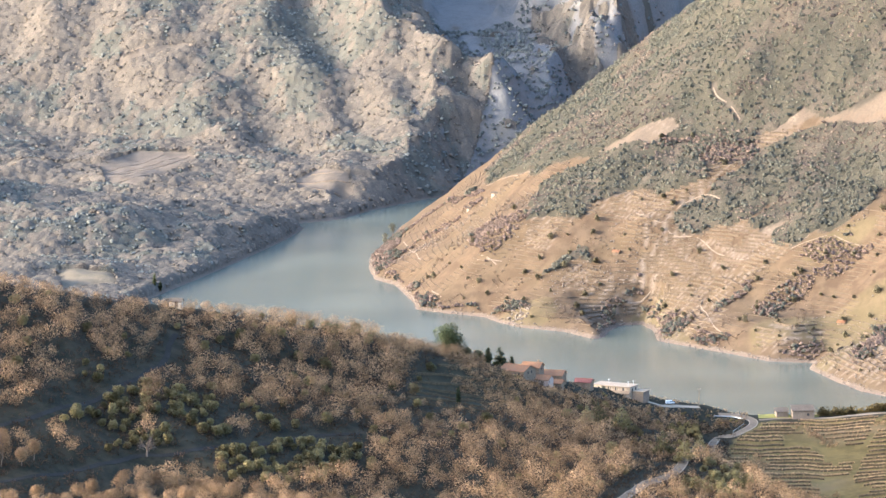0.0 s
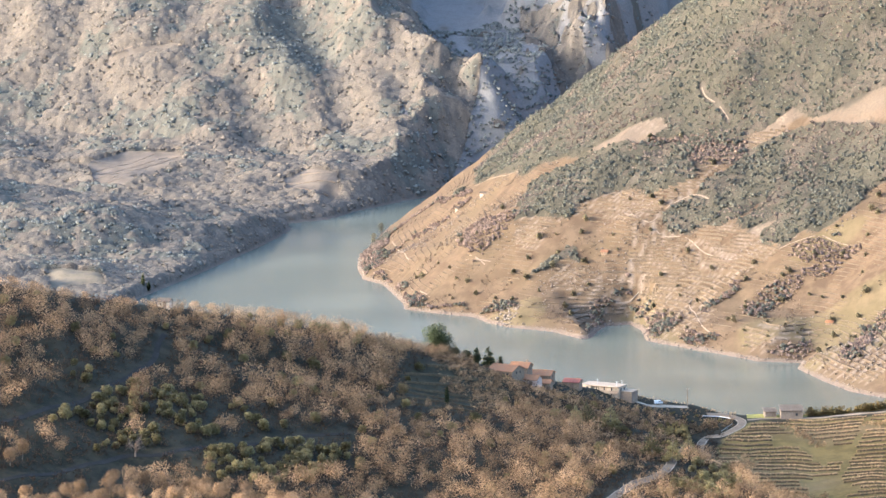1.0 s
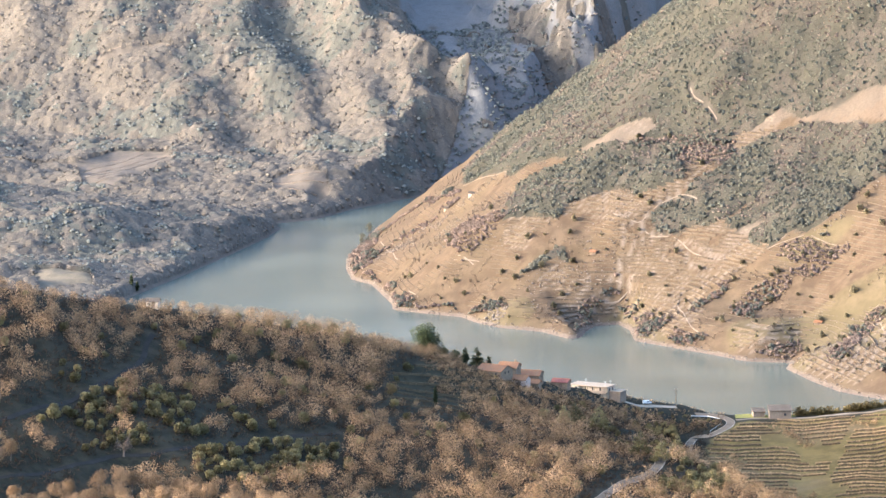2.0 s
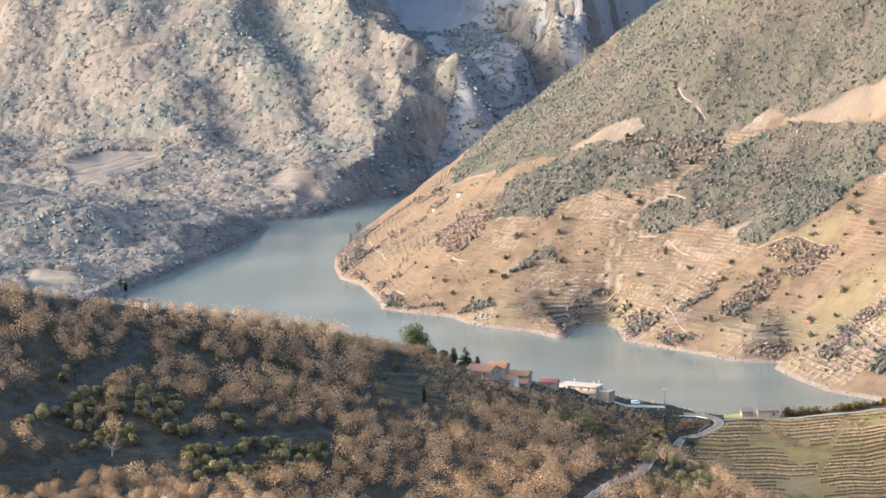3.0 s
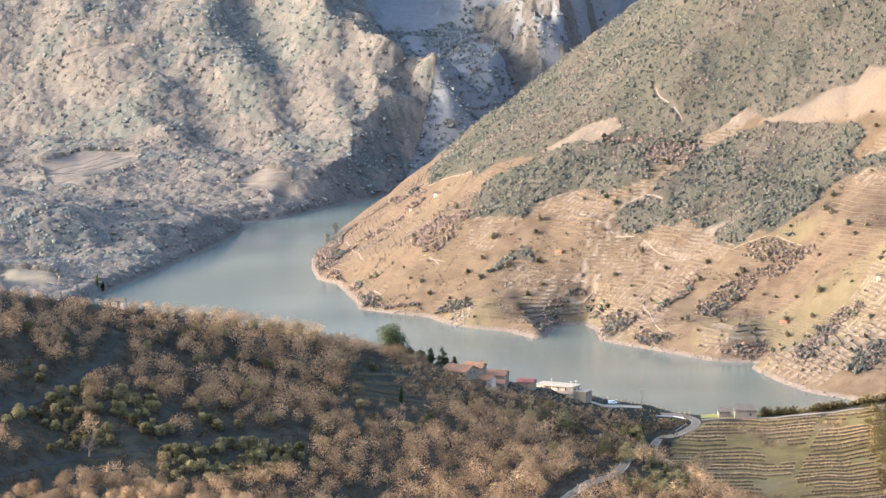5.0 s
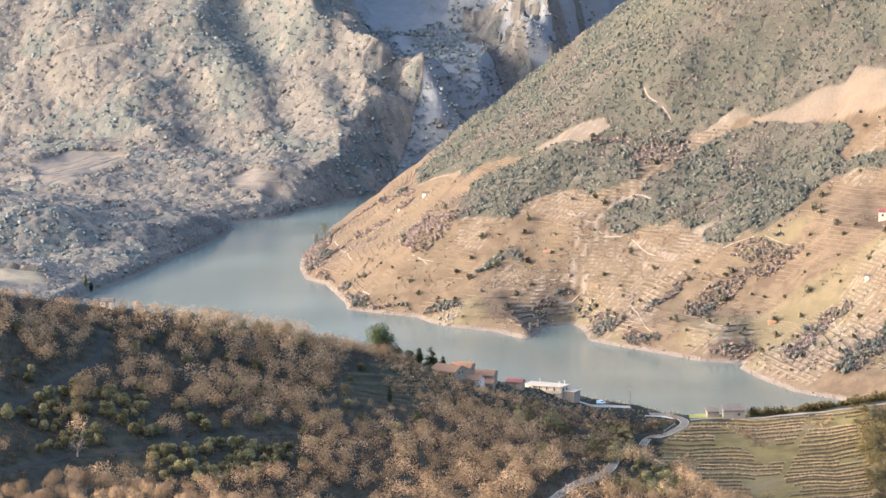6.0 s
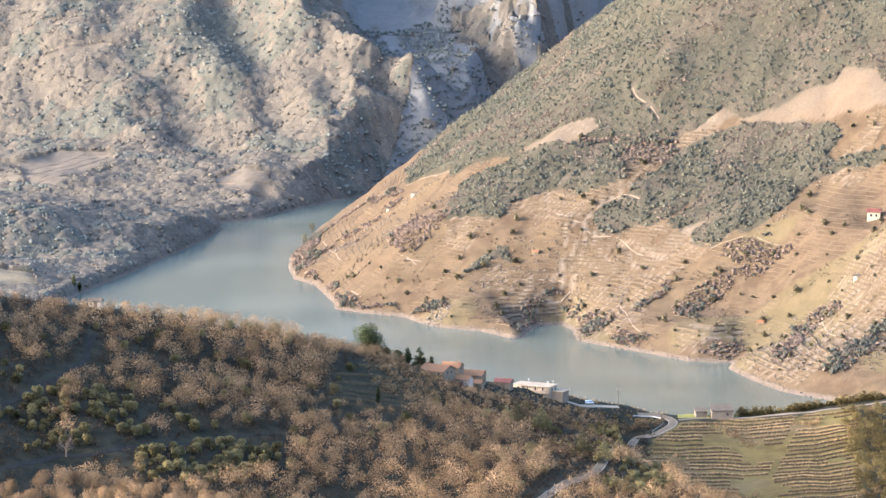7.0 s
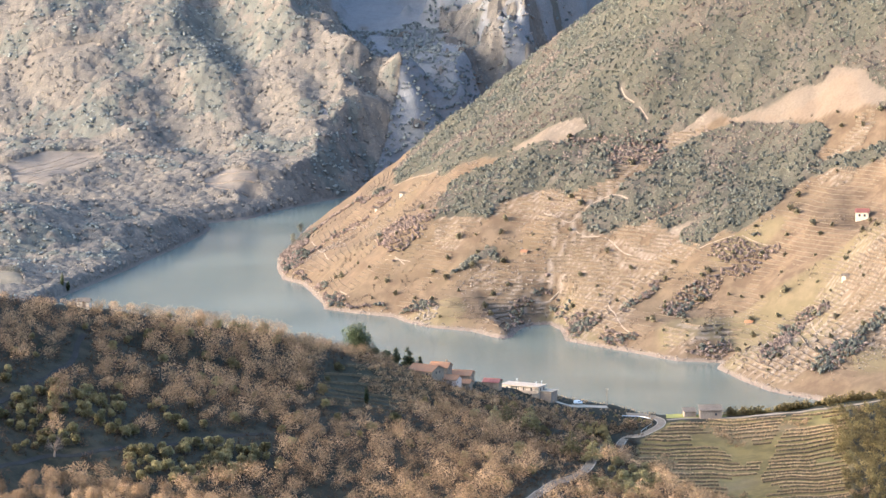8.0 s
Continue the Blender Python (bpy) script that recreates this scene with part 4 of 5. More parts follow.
# ---- trees and scrub across the river ----
SLOPE_FIELDS = (FIELD_HIGH, FIELD_LEFT, FIELD_MID, FIELD_LOW)
SLOPE_PATHS = [PATH_A, PATH_B, PATH_C, PATH_D, PATH_E, PATH_F, PATH_G, PATH_H, PATH_I, PATH_M, PATH_N, PATH_O, PATH_R]


def wild(area):
    """Within an area with a ragged edge."""
    def keep(x, y):
        u, v = x + 4 * value_noise(x, y, 11, 25), y + 4 * value_noise(x, y, 11, 26)
        return in_any(u, v, area) & ~in_any(x, y, SLOPE_FIELDS) & off_lines(x, y, SLOPE_PATHS, 1.8) & (land(x, y) > 1.0)
    return keep


slope_kinds = core_kinds(400, 34, 0.17, 0.15, 6, 1.05)
pine_kinds = core_kinds(410, 30, 0.16, 0.11, 6, 0.72)
slope_twigs = core_kinds(420, 44, 0.24, 0.07, 6, 1.0)
x, y = scatter(rng, (0, 330, 2560, 3040), 2.05, wild((UPPER_WOOD,)))
green = value_noise(x, y, 28, 27) + 0.5 * value_noise(x, y, 9, 49) + 0.12 * rng.normal(size=len(x)) > -0.45
growth("pine_wood", rng, x[green], y[green], (1.5, 3.3), pine_kinds, SLOPE_PINE, "grey-green pine wood covering the upper hillside", "woodland")
growth("upper_brushwood", rng, x[~green], y[~green], (1.4, 2.8), slope_twigs, SLOPE_TWIG, "leafless brown brushwood among the hillside pines", "brushwood")
x, y = scatter(rng, (0, 300, 2490, 2740), 2.0, lambda x, y: wild((OAK_BAND, OAK_SLOPE, OAK_CLUMP))(x, y) & ~inside(x, y, MAUVE_SCRUB))
green = value_noise(x, y, 18, 28) + 0.3 * value_noise(x, y, 7, 85) + 0.15 * rng.normal(size=len(x)) > -0.5
growth("evergreen_oak_wood", rng, x[green], y[green], (1.5, 3.2), slope_kinds, SLOPE_LEAF, "dark grey-green evergreen oak wood between the terraces", "woodland")
growth("oak_brushwood", rng, x[~green], y[~green], (1.4, 2.8), slope_twigs, SLOPE_TWIG, "leafless brown trees within the evergreen wood", "brushwood")
gullies = wild((MIDDLE_SCRUB, MAUVE_SCRUB, GULLY_A, GULLY_B, GULLY_C, GULLY_D, GULLY_E, GULLY_F, BROWN_PATCH, SHORE_A, SHORE_B, SHORE_C, SHORE_D, SHORE_E, SHORE_F, COVE))
x, y = scatter(rng, (-45, 300, 2350, 2930), 1.75, lambda x, y: gullies(x, y) | (~off_lines(x, y, TIP_HEDGES, 2.6) & (terraced_hill(x, y) > 1.5)))
green = (value_noise(x, y, 14, 29) + 0.5 * rng.normal(size=len(x)) + 0.9 * in_any(x, y, (GULLY_D, GULLY_F)) > 0.6) & ~in_any(x, y, (MAUVE_SCRUB, BROWN_PATCH))
growth("gully_scrub", rng, x[~green], y[~green], (0.9, 2.1), core_kinds(425, 60, 0.3, 0.07, 6, 1.3), GULLY_TWIG, "leafless mauve-brown scrub along gullies and shore", "scrub")
growth("gully_bushes", rng, x[green], y[green], (1.4, 3.2), slope_kinds, SLOPE_LEAF, "dark green bushes along gullies of the slope", "scrub")

# low tufts and single bushes on the open slope
x, y = scatter(rng, (-40, 300, 2350, 2760), 2.4, lambda x, y: (land(x, y) > 3) & (terraced_hill(x, y) > 3) & ~in_any(x, y, (UPPER_WOOD, OAK_BAND, OAK_SLOPE)) & (value_noise(x, y, 16, 30) + 0.9 * value_noise(x, y, 5, 31) > 0.45) & off_lines(x, y, SLOPE_PATHS, 1.5))
growth("slope_tufts", rng, x, y, (0.4, 1.1), soft_kinds(440, 26, 0.5, 0.26, 4, low=0.05, width=1.6), SLOPE_TWIG, "low brown tufts of heather and broom on the slope", "scrub")
shrub_rng = np.random.RandomState(33)
shrub_kinds = [tree("slope_bush", np.random.RandomState(180 + k), 2.6, 2.9, 260, 0.5, 0.42, BARK, SLOPE_BUSH_LEAF,
                    "single round dark green bush on the dry terraced slope", "bush", "bushes of the terraced slope", low=0.15, upward=0.2, shell=0.3, thick=0.07) for k in range(3)]
x, y = scatter(shrub_rng, (-38, 290, 2370, 2700), 15, lambda x, y: (terraced_hill(x, y) > 4) & ~in_any(x, y, (UPPER_WOOD, OAK_BAND, OAK_SLOPE, *SLOPE_FIELDS)) & off_lines(x, y, SLOPE_PATHS, 2.5) & (value_noise(x, y, 40, 32) > -0.5))
for k in range(len(x)):
    size = 0.55 + 0.75 * shrub_rng.rand() ** 1.5
    m = pose(x[k], y[k], ground_at(x[k], y[k]) - 0.1, 0, 0, shrub_rng.rand() * 360) @ Matrix.Scale(size, 4)
    if k < 3:
        shrub_kinds[k].matrix_basis = m
    else:
        copy_thing(shrub_kinds[k % 3], m).matrix_basis = m
plant(tree("shore_tree", np.random.RandomState(190), 8.0, 5.5, 700, 0.7, 0.12, BARK, SLOPE_BUSH_LEAF, "leafless tree standing on the low river point", "tree", "", low=0.25), -29, 2895)

plant(tree("shore_tree", np.random.RandomState(191), 7.0, 5.0, 600, 0.7, 0.12, BARK, SLOPE_BUSH_LEAF, "leafless tree standing on the low river point", "tree", "", low=0.25), -33, 2850)

# ---- woods of the far hills ----
far_twigs = core_kinds(460, 10, 0.22, 0.12, 8, 1.25, 1)
far_leaves = core_kinds(480, 10, 0.2, 0.15, 6, 1.15, 1)


def far_open(x, y):
    z = far_hills(x, y)
    return (z > 1.2) & ~in_any(x, y, (FAR_FIELD, FAR_FIELD_B, FAR_FIELD_C)) & off_lines(x, y, [PATH_K, PATH_L, PATH_Q], 1.5) & off_lines(x, y + 6, [PATH_L, PATH_Q], 3.5) & (np.abs(x) < 0.112 * y)




def canopy(x, y, gap):
    """Height of a closed canopy of rounded crowns above the ground, and a tone for each crown."""
    top, tone = np.zeros(np.shape(x)), np.zeros(np.shape(x))
    i, j = np.floor(x / gap).astype(int), np.floor(y / gap).astype(int)
    for di in (-1, 0, 1):
        for dj in (-1, 0, 1):
            a, b = (i + di) % 256, (j + dj) % 256
            u, v, w = lattice[a, b], lattice[(b * 7 + 13) % 256, (a * 5 + 29) % 256], lattice[(a + 91) % 256, (b + 47) % 256]
            r = gap * (0.55 + 0.4 * w)
            d = np.hypot(x - (i + di + 0.1 + 0.8 * u) * gap, y - (j + dj + 0.1 + 0.8 * v) * gap) / r
            h = (1.0 + 1.9 * w) * np.sqrt(np.clip(1 - d * d, 0, 1))
            tone = np.where(h > top, (u * 3.7 + v * 2.3) % 1.0, tone)
            top = np.maximum(top, h)
    return top, tone


def far_canopy(name, x0, x1, y0, y1, step, gap, material, label, kept, greens, tall=1.0):
    """A closed wood as one uneven sheet of crowns over the hillside."""
    x, y = np.meshgrid(np.arange(x0, x1, step), np.arange(y0, y1, step))
    x, y = x + 0.3 * step * value_noise(x, y, 3, 70), y + 0.3 * step * value_noise(x, y, 3, 71)
    keep = kept(x, y)
    top, tone = canopy(x, y, gap)
    top = top * tall
    z = land(x, y) + np.where(keep, 0.5 + top, -1.0)
    k = np.arange(x.size).reshape(x.shape)
    quads = np.stack([k[:-1, :-1], k[:-1, 1:], k[1:, 1:], k[1:, :-1]], -1).reshape(-1, 4)
    quads = quads[keep.ravel()[quads].any(1)]
    used, where = np.unique(quads, return_inverse=True)
    verts = np.stack([x, y, z], -1).reshape(-1, 3)[used]
    ground_z = land(x, y)
    gy, gx = np.gradient(ground_z + 0.5 * top, step)
    way = np.stack([-gx, -gy, np.ones(x.shape)], -1)
    way = (way / np.linalg.norm(way, axis=-1)[..., None]).reshape(-1, 3)[used]
    me = mesh_of(name, verts, where.reshape(-1, 4), material, tone.ravel()[used], True, way)
    me.attributes.new("green", "FLOAT", "POINT").data.foreach_set("value", greens(x, y).ravel()[used].astype(np.float32))
    return tagged(new(name, me), label, "woodland", kind="stuff")


def far_green_shade(x, y):
    """How far evergreens take the place of bare trees; FAR_SHADE also paints shaded hollows in their darker tone."""
    s = 0.7 * value_noise(x, y * 0.7, 50, 33) + 0.5 * value_noise(x, y, 18, 34) + 0.65 * value_noise(x, y, 6, 36) + 0.3 * value_noise(x, y, 2.5, 39)
    for a, b, r in FAR_SHADE:
        s = s + 1.2 * np.exp(-((x - a) ** 2 + (0.7 * (y - b)) ** 2) / (r * r))
    return np.clip(s, 0, 1)


far_canopy("far_wood", -330, 190, 2560, 3400, 1.25, 3.9, HAZY_CANOPY, "mauve-brown leafless woods covering the far hills, paled with painted haze",
           lambda x, y: far_open(x, y) & (y < 3340 + 0.9 * np.maximum(x, 0)) & (cliff_haze_share(x, y) < 0.5), far_green_shade)
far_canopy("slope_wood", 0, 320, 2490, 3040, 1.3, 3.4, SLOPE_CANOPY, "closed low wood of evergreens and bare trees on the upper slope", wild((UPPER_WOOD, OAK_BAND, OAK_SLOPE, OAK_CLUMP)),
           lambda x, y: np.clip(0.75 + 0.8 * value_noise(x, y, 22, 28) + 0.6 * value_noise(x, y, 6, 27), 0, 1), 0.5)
x, y = scatter(rng, (-320, 160, 2560, 3345), 3.0, lambda x, y: far_open(x, y) & ((to_line(x, y, CRAG)[0] > 34) | (value_noise(x, y, 8, 87) > 0.1)) & ((cliff_haze_share(x, y) < 0.1) | (value_noise(x, y, 9, 86) > -0.35)))
green = (far_green_shade(x, y) > 0.5) | (cliff_haze_share(x, y) > 0.1)
growth("far_tall_trees", rng, x[~green], y[~green], (1.9, 3.5), far_twigs, HAZY_TWIG, "taller leafless trees standing out of far woods", "woodland", 0.1)
growth("far_tall_evergreens", rng, x[green], y[green], (1.9, 3.8), far_leaves, HAZY_LEAF, "taller evergreen trees standing out of far woods", "woodland", 0.1)

# ---- roads and footpaths ----
def road(name, line, width, material, label, lift=0.14, edge=True, band=0.5):
    verts, faces, (l, r, zl, zr) = ribbon(line, width, lift, 0.7, 2.0, False)
    ob = tagged(new(name, mesh_of(name, verts, faces, material)), label, "road", kind="structure")
    for side, z in ((l, zl), (r, zr)) if edge else ():
        inner = side + ((l + r) / 2 - side) * (band / width)
        n = len(side)
        v = np.concatenate([np.column_stack([side + (side - (l + r) / 2) * (band / width), z - 0.25]), np.column_stack([side, z + 0.05]), np.column_stack([inner, z + 0.035]), np.column_stack([inner, z - 0.1])])
        i = np.arange(n - 1)
        f = np.concatenate([np.stack([i + k * n, i + k * n + 1, i + (k + 1) * n + 1, i + (k + 1) * n], 1) for k in range(3)])
        part("verge", mesh_of("verge", v, f, CONCRETE), CONCRETE, ob)
    return ob


road("road_low", ROAD_LOW, 2.2, ASPHALT, "narrow grey asphalt road across the wooded hillside", 0.1, False)
road("road_high", ROAD_HIGH, 2.2, ASPHALT, "narrow grey asphalt road climbing to the ridge", 0.1, False)
road("road_main", ROAD_MAIN, 3.6, PALE_ASPHALT, "grey asphalt road with pale edges bending on the ridge")
road("road_east", ROAD_EAST, 1.9, EARTH_TRACK, "pale concrete lane running along the vineyard's top", edge=False)
road("track", TRACK, 2.6, CONCRETE, "pale earth track in front of the hamlet", edge=False)
for line in (PATH_A, PATH_B, PATH_C, PATH_D, PATH_E, PATH_F, PATH_G, PATH_H, PATH_I, PATH_J, PATH_K, PATH_L, PATH_M, PATH_N, PATH_O, PATH_Q, PATH_R):
    v, f, _ = ribbon(line, 0.48, 0.1, 0.6, 2.0, False)
    tagged(new("footpath", mesh_of("footpath", v, f, EARTH_TRACK)), "pale trodden earth footpath across the hillside", "path", kind="structure")


# ---- dry-stone terrace walls of the far slope ----
def terrace_walls(x0, x1, y0, y1, cell, rise, keep, height, thick, rng):
    """Walls along level lines of the slope, cell by cell: an outer face, a top and an inner face."""
    x, y = np.meshgrid(np.arange(x0, x1, cell), np.arange(y0, y1, cell))
    z = terraced_hill(x, y)
    q = (z + 1.2 * value_noise(x, y, 60, 9)) / rise
    verts, faces = [], []
    gy, gx = np.gradient(z, cell)
    ok = keep(x, y, z)
    for r in range(x.shape[0] - 1):
        for c in range(x.shape[1] - 1):
            if not ok[r, c]:
                continue
            corner = ((r, c), (r, c + 1), (r + 1, c + 1), (r + 1, c))
            level = math.ceil(min(q[k] for k in corner))
            if level > max(q[k] for k in corner):
                continue
            ends = []
            for a, b in zip(corner, corner[1:] + corner[:1]):
                if (q[a] < level) != (q[b] < level):
                    t = (level - q[a]) / (q[b] - q[a])
                    ends.append((x[a] + t * (x[b] - x[a]), y[a] + t * (y[b] - y[a]), z[a] + t * (z[b] - z[a])))
            if len(ends) != 2:
                continue
            g = np.array([gx[r, c], gy[r, c]])
            g = g / (np.linalg.norm(g) + 1e-6) * thick
            h = height * (0.75 + 0.5 * rng.rand())
            n = len(verts)
            for e in ends:
                verts += [(e[0] - g[0], e[1] - g[1], e[2] - 0.8), (e[0] - g[0] * 0.8, e[1] - g[1] * 0.8, e[2] + h * 0.72), (e[0] + g[0], e[1] + g[1], e[2] + h * 0.72), (e[0] + g[0], e[1] + g[1], e[2] - 0.4)]
            faces += [(n + k, n + k + 1, n + k + 5, n + k + 4) for k in range(3)]
    return np.array(verts), np.array(faces)


def walled(x, y, z):
    return (z > 3.2) & (z < 140) & (x > 6 + (2640 - y) * 0.1) & (terrace_share(x, y, z) > 0.28) & ~in_any(x, y, (UPPER_WOOD, OAK_BAND, OAK_SLOPE)) & off_lines(x, y, SLOPE_PATHS, 1.5) & (value_noise(x, y, 6, 40) > -0.45)


v, f = terrace_walls(-42, 300, 2340, 2800, 1.6, 1.75, walled, 0.95, 0.28, np.random.RandomState(44))
tagged(new("terrace_walls", mesh_of("terrace_walls", v, f, DRY_STONE)), "pale dry-stone walls of many narrow terraces", "terrace wall", kind="stuff")


def tip_walled(x, y, z):
    return (z > 3.2) & (z < 90) & (terrace_share(x, y, z) <= 0.28) & ~in_any(x, y, (UPPER_WOOD, OAK_BAND, OAK_SLOPE, MAUVE_SCRUB)) & off_lines(x, y, SLOPE_PATHS, 1.2) & (value_noise(x, y, 14, 43) + 0.5 * value_noise(x, y, 5, 44) > -0.15)


v, f = terrace_walls(-42, 300, 2340, 2900, 1.6, 1.9, tip_walled, 0.4, 0.2, np.random.RandomState(45))
tagged(new("tumbled_walls", mesh_of("tumbled_walls", v, f, DRY_STONE)), "low tumbled stone banks of old terraces", "terrace wall", kind="stuff")

# banks and walls of the far fields
for a, b in (((-206, 3060), (-158, 3114)), ((-203, 3075), (-164, 3120)), ((-208, 3092), (-172, 3127)), ((-198, 3052), (-176, 3072)), ((-88, 3040), (-58, 3036)), ((-86, 3030), (-62, 3026)), ((-80, 3052), (-60, 3046))):
    mid = ((a[0] + b[0]) / 2 + 1.5, (a[1] + b[1]) / 2 - 2)
    v, f, _ = ribbon([a, mid, b], 0.5, 0.2, 1.0, 3.0)
    tagged(new("field_bank", mesh_of("field_bank", v, f, EARTH_TRACK)), "low stone bank across the far riverside field", "bank", kind="structure")


# ---- boulders and outcrops ----
def stone(rng):
    bm = bmesh.new()
    bmesh.ops.create_icosphere(bm, subdivisions=1, radius=0.5)
    for v in bm.verts:
        v.co = Vector((v.co.x, v.co.y, v.co.z * 0.8)) * (0.7 + 0.6 * rng.rand())
    bm.verts.index_update()
    out = np.array([v.co[:] for v in bm.verts]), np.array([[v.index for v in f.verts] for f in bm.faces])
    bm.free()
    return out


stones = [stone(np.random.RandomState(500 + k)) for k in range(6)]
x, y = scatter(rng, (-40, 300, 2340, 2760), 2.3, lambda x, y: (terraced_hill(x, y) > 1.5) & (value_noise(x, y, 24, 41) + 0.6 * value_noise(x, y, 7, 42) > 0.32) & ~in_any(x, y, (UPPER_WOOD, OAK_BAND, OAK_SLOPE, *SLOPE_FIELDS)))
growth("boulders", rng, x, y, (0.35, 1.35), stones, ROCK, "pale granite boulders and outcrops strewn on the slope", "boulders", -0.15)
x, y = scatter(rng, (-45, 300, 2330, 2960), 1.6, lambda x, y: (np.abs(terraced_hill(x, y) - 1.0) < 1.1) & (rng.rand(*x.shape) > 0.35))
ox, oy = scatter(rng, (30, 48, 2560, 2584), 2.0, lambda x, y: np.hypot(x - 38, (y - 2570) * 0.7) < 6.5)
growth("shore_outcrop", rng, ox, oy, (0.8, 2.4), stones, ROCK, "pale granite outcrop standing at the water's edge", "rocks", 0.0)
growth("shore_rocks", rng, x, y, (0.4, 1.3), stones, ROCK, "pale rocks along the bare rim above the water", "rocks", -0.1)
x, y = scatter(rng, (50, 200, 3215, 3420), 3.4, lambda x, y: (to_line(x, y, CRAG)[0] < 44) & (cliff_haze_share(x, y) > 0.6))
growth("crag_rocks", rng, x, y, (0.9, 2.6), stones, GRANITE, "pale rock faces and pinnacles of the far crag", "rocks", 0.1)

# ---- buildings ----
def gable_roof(bm, w, d, eaves, rise, over, thick=0.18):
    """A pitched slab with its ridge along x."""
    for s in (-1, 1):
        y0, y1 = s * (d / 2 + over), 0
        z0, z1 = eaves - over * rise / (d / 2), eaves + rise
        vs = [bm.verts.new((x, y, z + t)) for t in (0, thick) for x, y, z in ((-w / 2 - over, y0, z0), (w / 2 + over, y0, z0), (w / 2 + over, y1, z1), (-w / 2 - over, y1, z1))]
        for f in ((0, 1, 2, 3), (4, 5, 6, 7), (0, 1, 5, 4), (1, 2, 6, 5), (2, 3, 7, 6), (3, 0, 4, 7)):
            bm.faces.new([vs[i] for i in f])
        n = int((w + 2 * over) / 0.6)
        for k in range(n + 1):
            x = -w / 2 - over + 0.05 + k * (w + 2 * over - 0.1) / n
            q = [bm.verts.new((x + a, y, z + thick + b)) for y, z in ((y0, z0), (y1, z1)) for a, b in ((-0.11, 0.0), (0, 0.12), (0.11, 0.0))]
            bm.faces.new((q[0], q[1], q[4], q[3]))
            bm.faces.new((q[1], q[2], q[5], q[4]))
    bmesh.ops.recalc_face_normals(bm, faces=bm.faces)
    return bm


def gable_walls(bm, w, d, h, rise):
    box(bm, -w / 2, w / 2, -d / 2, d / 2, -2.5, h)
    for s in (-1, 1):
        a = [bm.verts.new((s * w / 2 - s * t, y, z)) for t in (0, 0.4) for y, z in ((-d / 2, h), (d / 2, h), (0, h + rise))]
        for f in ((0, 1, 2), (3, 4, 5), (0, 1, 4, 3), (1, 2, 5, 4), (2, 0, 3, 5)):
            bm.faces.new([a[i] for i in f])
    bmesh.ops.recalc_face_normals(bm, faces=bm.faces)
    return bm


def opening(ob, x, z, w, h, depth, face="front", door=False, d=0.0, wdt=0.0):
    """A window or door with a raised frame and a dark pane set in it."""
    name = "door" if door else "window"
    bm = bmesh.new()
    for a, b, c, e in ((-w / 2 - 0.12, -w / 2, -0.1, h + 0.12), (w / 2, w / 2 + 0.12, -0.1, h + 0.12), (-w / 2, w / 2, h, h + 0.12), (-w / 2, w / 2, -0.1, 0)):
        box(bm, a, b, -0.07, 0.12, c, e)
    frame_ob = part(name, bm, WOOD, ob)
    if face == "front":
        frame_ob.matrix_basis = pose(x, -d / 2, z)
    elif face == "right":
        frame_ob.matrix_basis = pose(wdt / 2, x, z, 0, 0, 90)
    else:
        frame_ob.matrix_basis = pose(-wdt / 2, x, z, 0, 0, -90)
    bm = bmesh.new()
    box(bm, -w / 2, w / 2, -0.02, 0.1, 0, h)
    part("leaf" if door else "pane", bm, WOOD if door else DARK_GLASS, frame_ob)


def house(name, x, y, turn, w, d, h, rise, wall, roof, label, category="house", windows=(), doors=(), side=(), chimney=None, sunk=0.0, z=None):
    base = ground_at(x, y) - sunk if z is None else z
    ob = thing(name, pose(x, y, base, 0, 0, turn), label, category)
    part("wall", gable_walls(bmesh.new(), w, d, h, rise), wall, ob)
    part("roof", gable_roof(bmesh.new(), w, d, h, rise, 0.4), roof, ob)
    bm = bmesh.new()
    for k in range(int(w / 0.5)):
        u = -w / 2 + 0.25 + k * w / int(w / 0.5)
        box(bm, u - 0.24, u + 0.24, -0.14, 0.14, h + rise + 0.12, h + rise + 0.3)
    part("ridge_tiles", bm, roof, ob)
    for u, v, a, b in windows:
        opening(ob, u, v, a, b, 0.1, "front", False, d, w)
    for u, a, b in doors:
        opening(ob, u, 0.05, a, b, 0.1, "front", True, d, w)
    for u, v, a, b in side:
        opening(ob, u, v, a, b, 0.1, "right", False, d, w)
    if chimney:
        bm = bmesh.new()
        cx, cy = chimney
        box(bm, cx - 0.4, cx + 0.4, cy - 0.4, cy + 0.4, h, h + rise + 1.0)
        box(bm, cx - 0.5, cx + 0.5, cy - 0.5, cy + 0.5, h + rise + 1.0, h + rise + 1.15)
        part("chimney", bm, wall, ob)
    return ob


house("farmhouse", 31.5, 2105, -30, 11.5, 10.5, 3.0, 1.9, HOUSE_STONE, TILE, "stone farmhouse with an orange tiled gable roof", windows=((-3.6, 1.1, 0.9, 1.1), (-0.6, 1.1, 0.9, 1.1), (3.4, 1.1, 0.9, 1.1)), doors=((1.4, 1.1, 2.1),), side=((-1.5, 1.6, 0.8, 1.0), (1.6, 1.6, 0.8, 1.0)), chimney=(-4.6, 0.8))
house("stone_house", 38.0, 2124, -16, 8.0, 8.0, 4.4, 1.7, HOUSE_STONE, TILE, "taller stone house with an orange tiled roof behind", windows=((-2, 3.2, 0.8, 1.0), (1.6, 3.2, 0.8, 1.0)), side=((0, 3.0, 0.8, 1.0),), chimney=(2.5, 0.6))
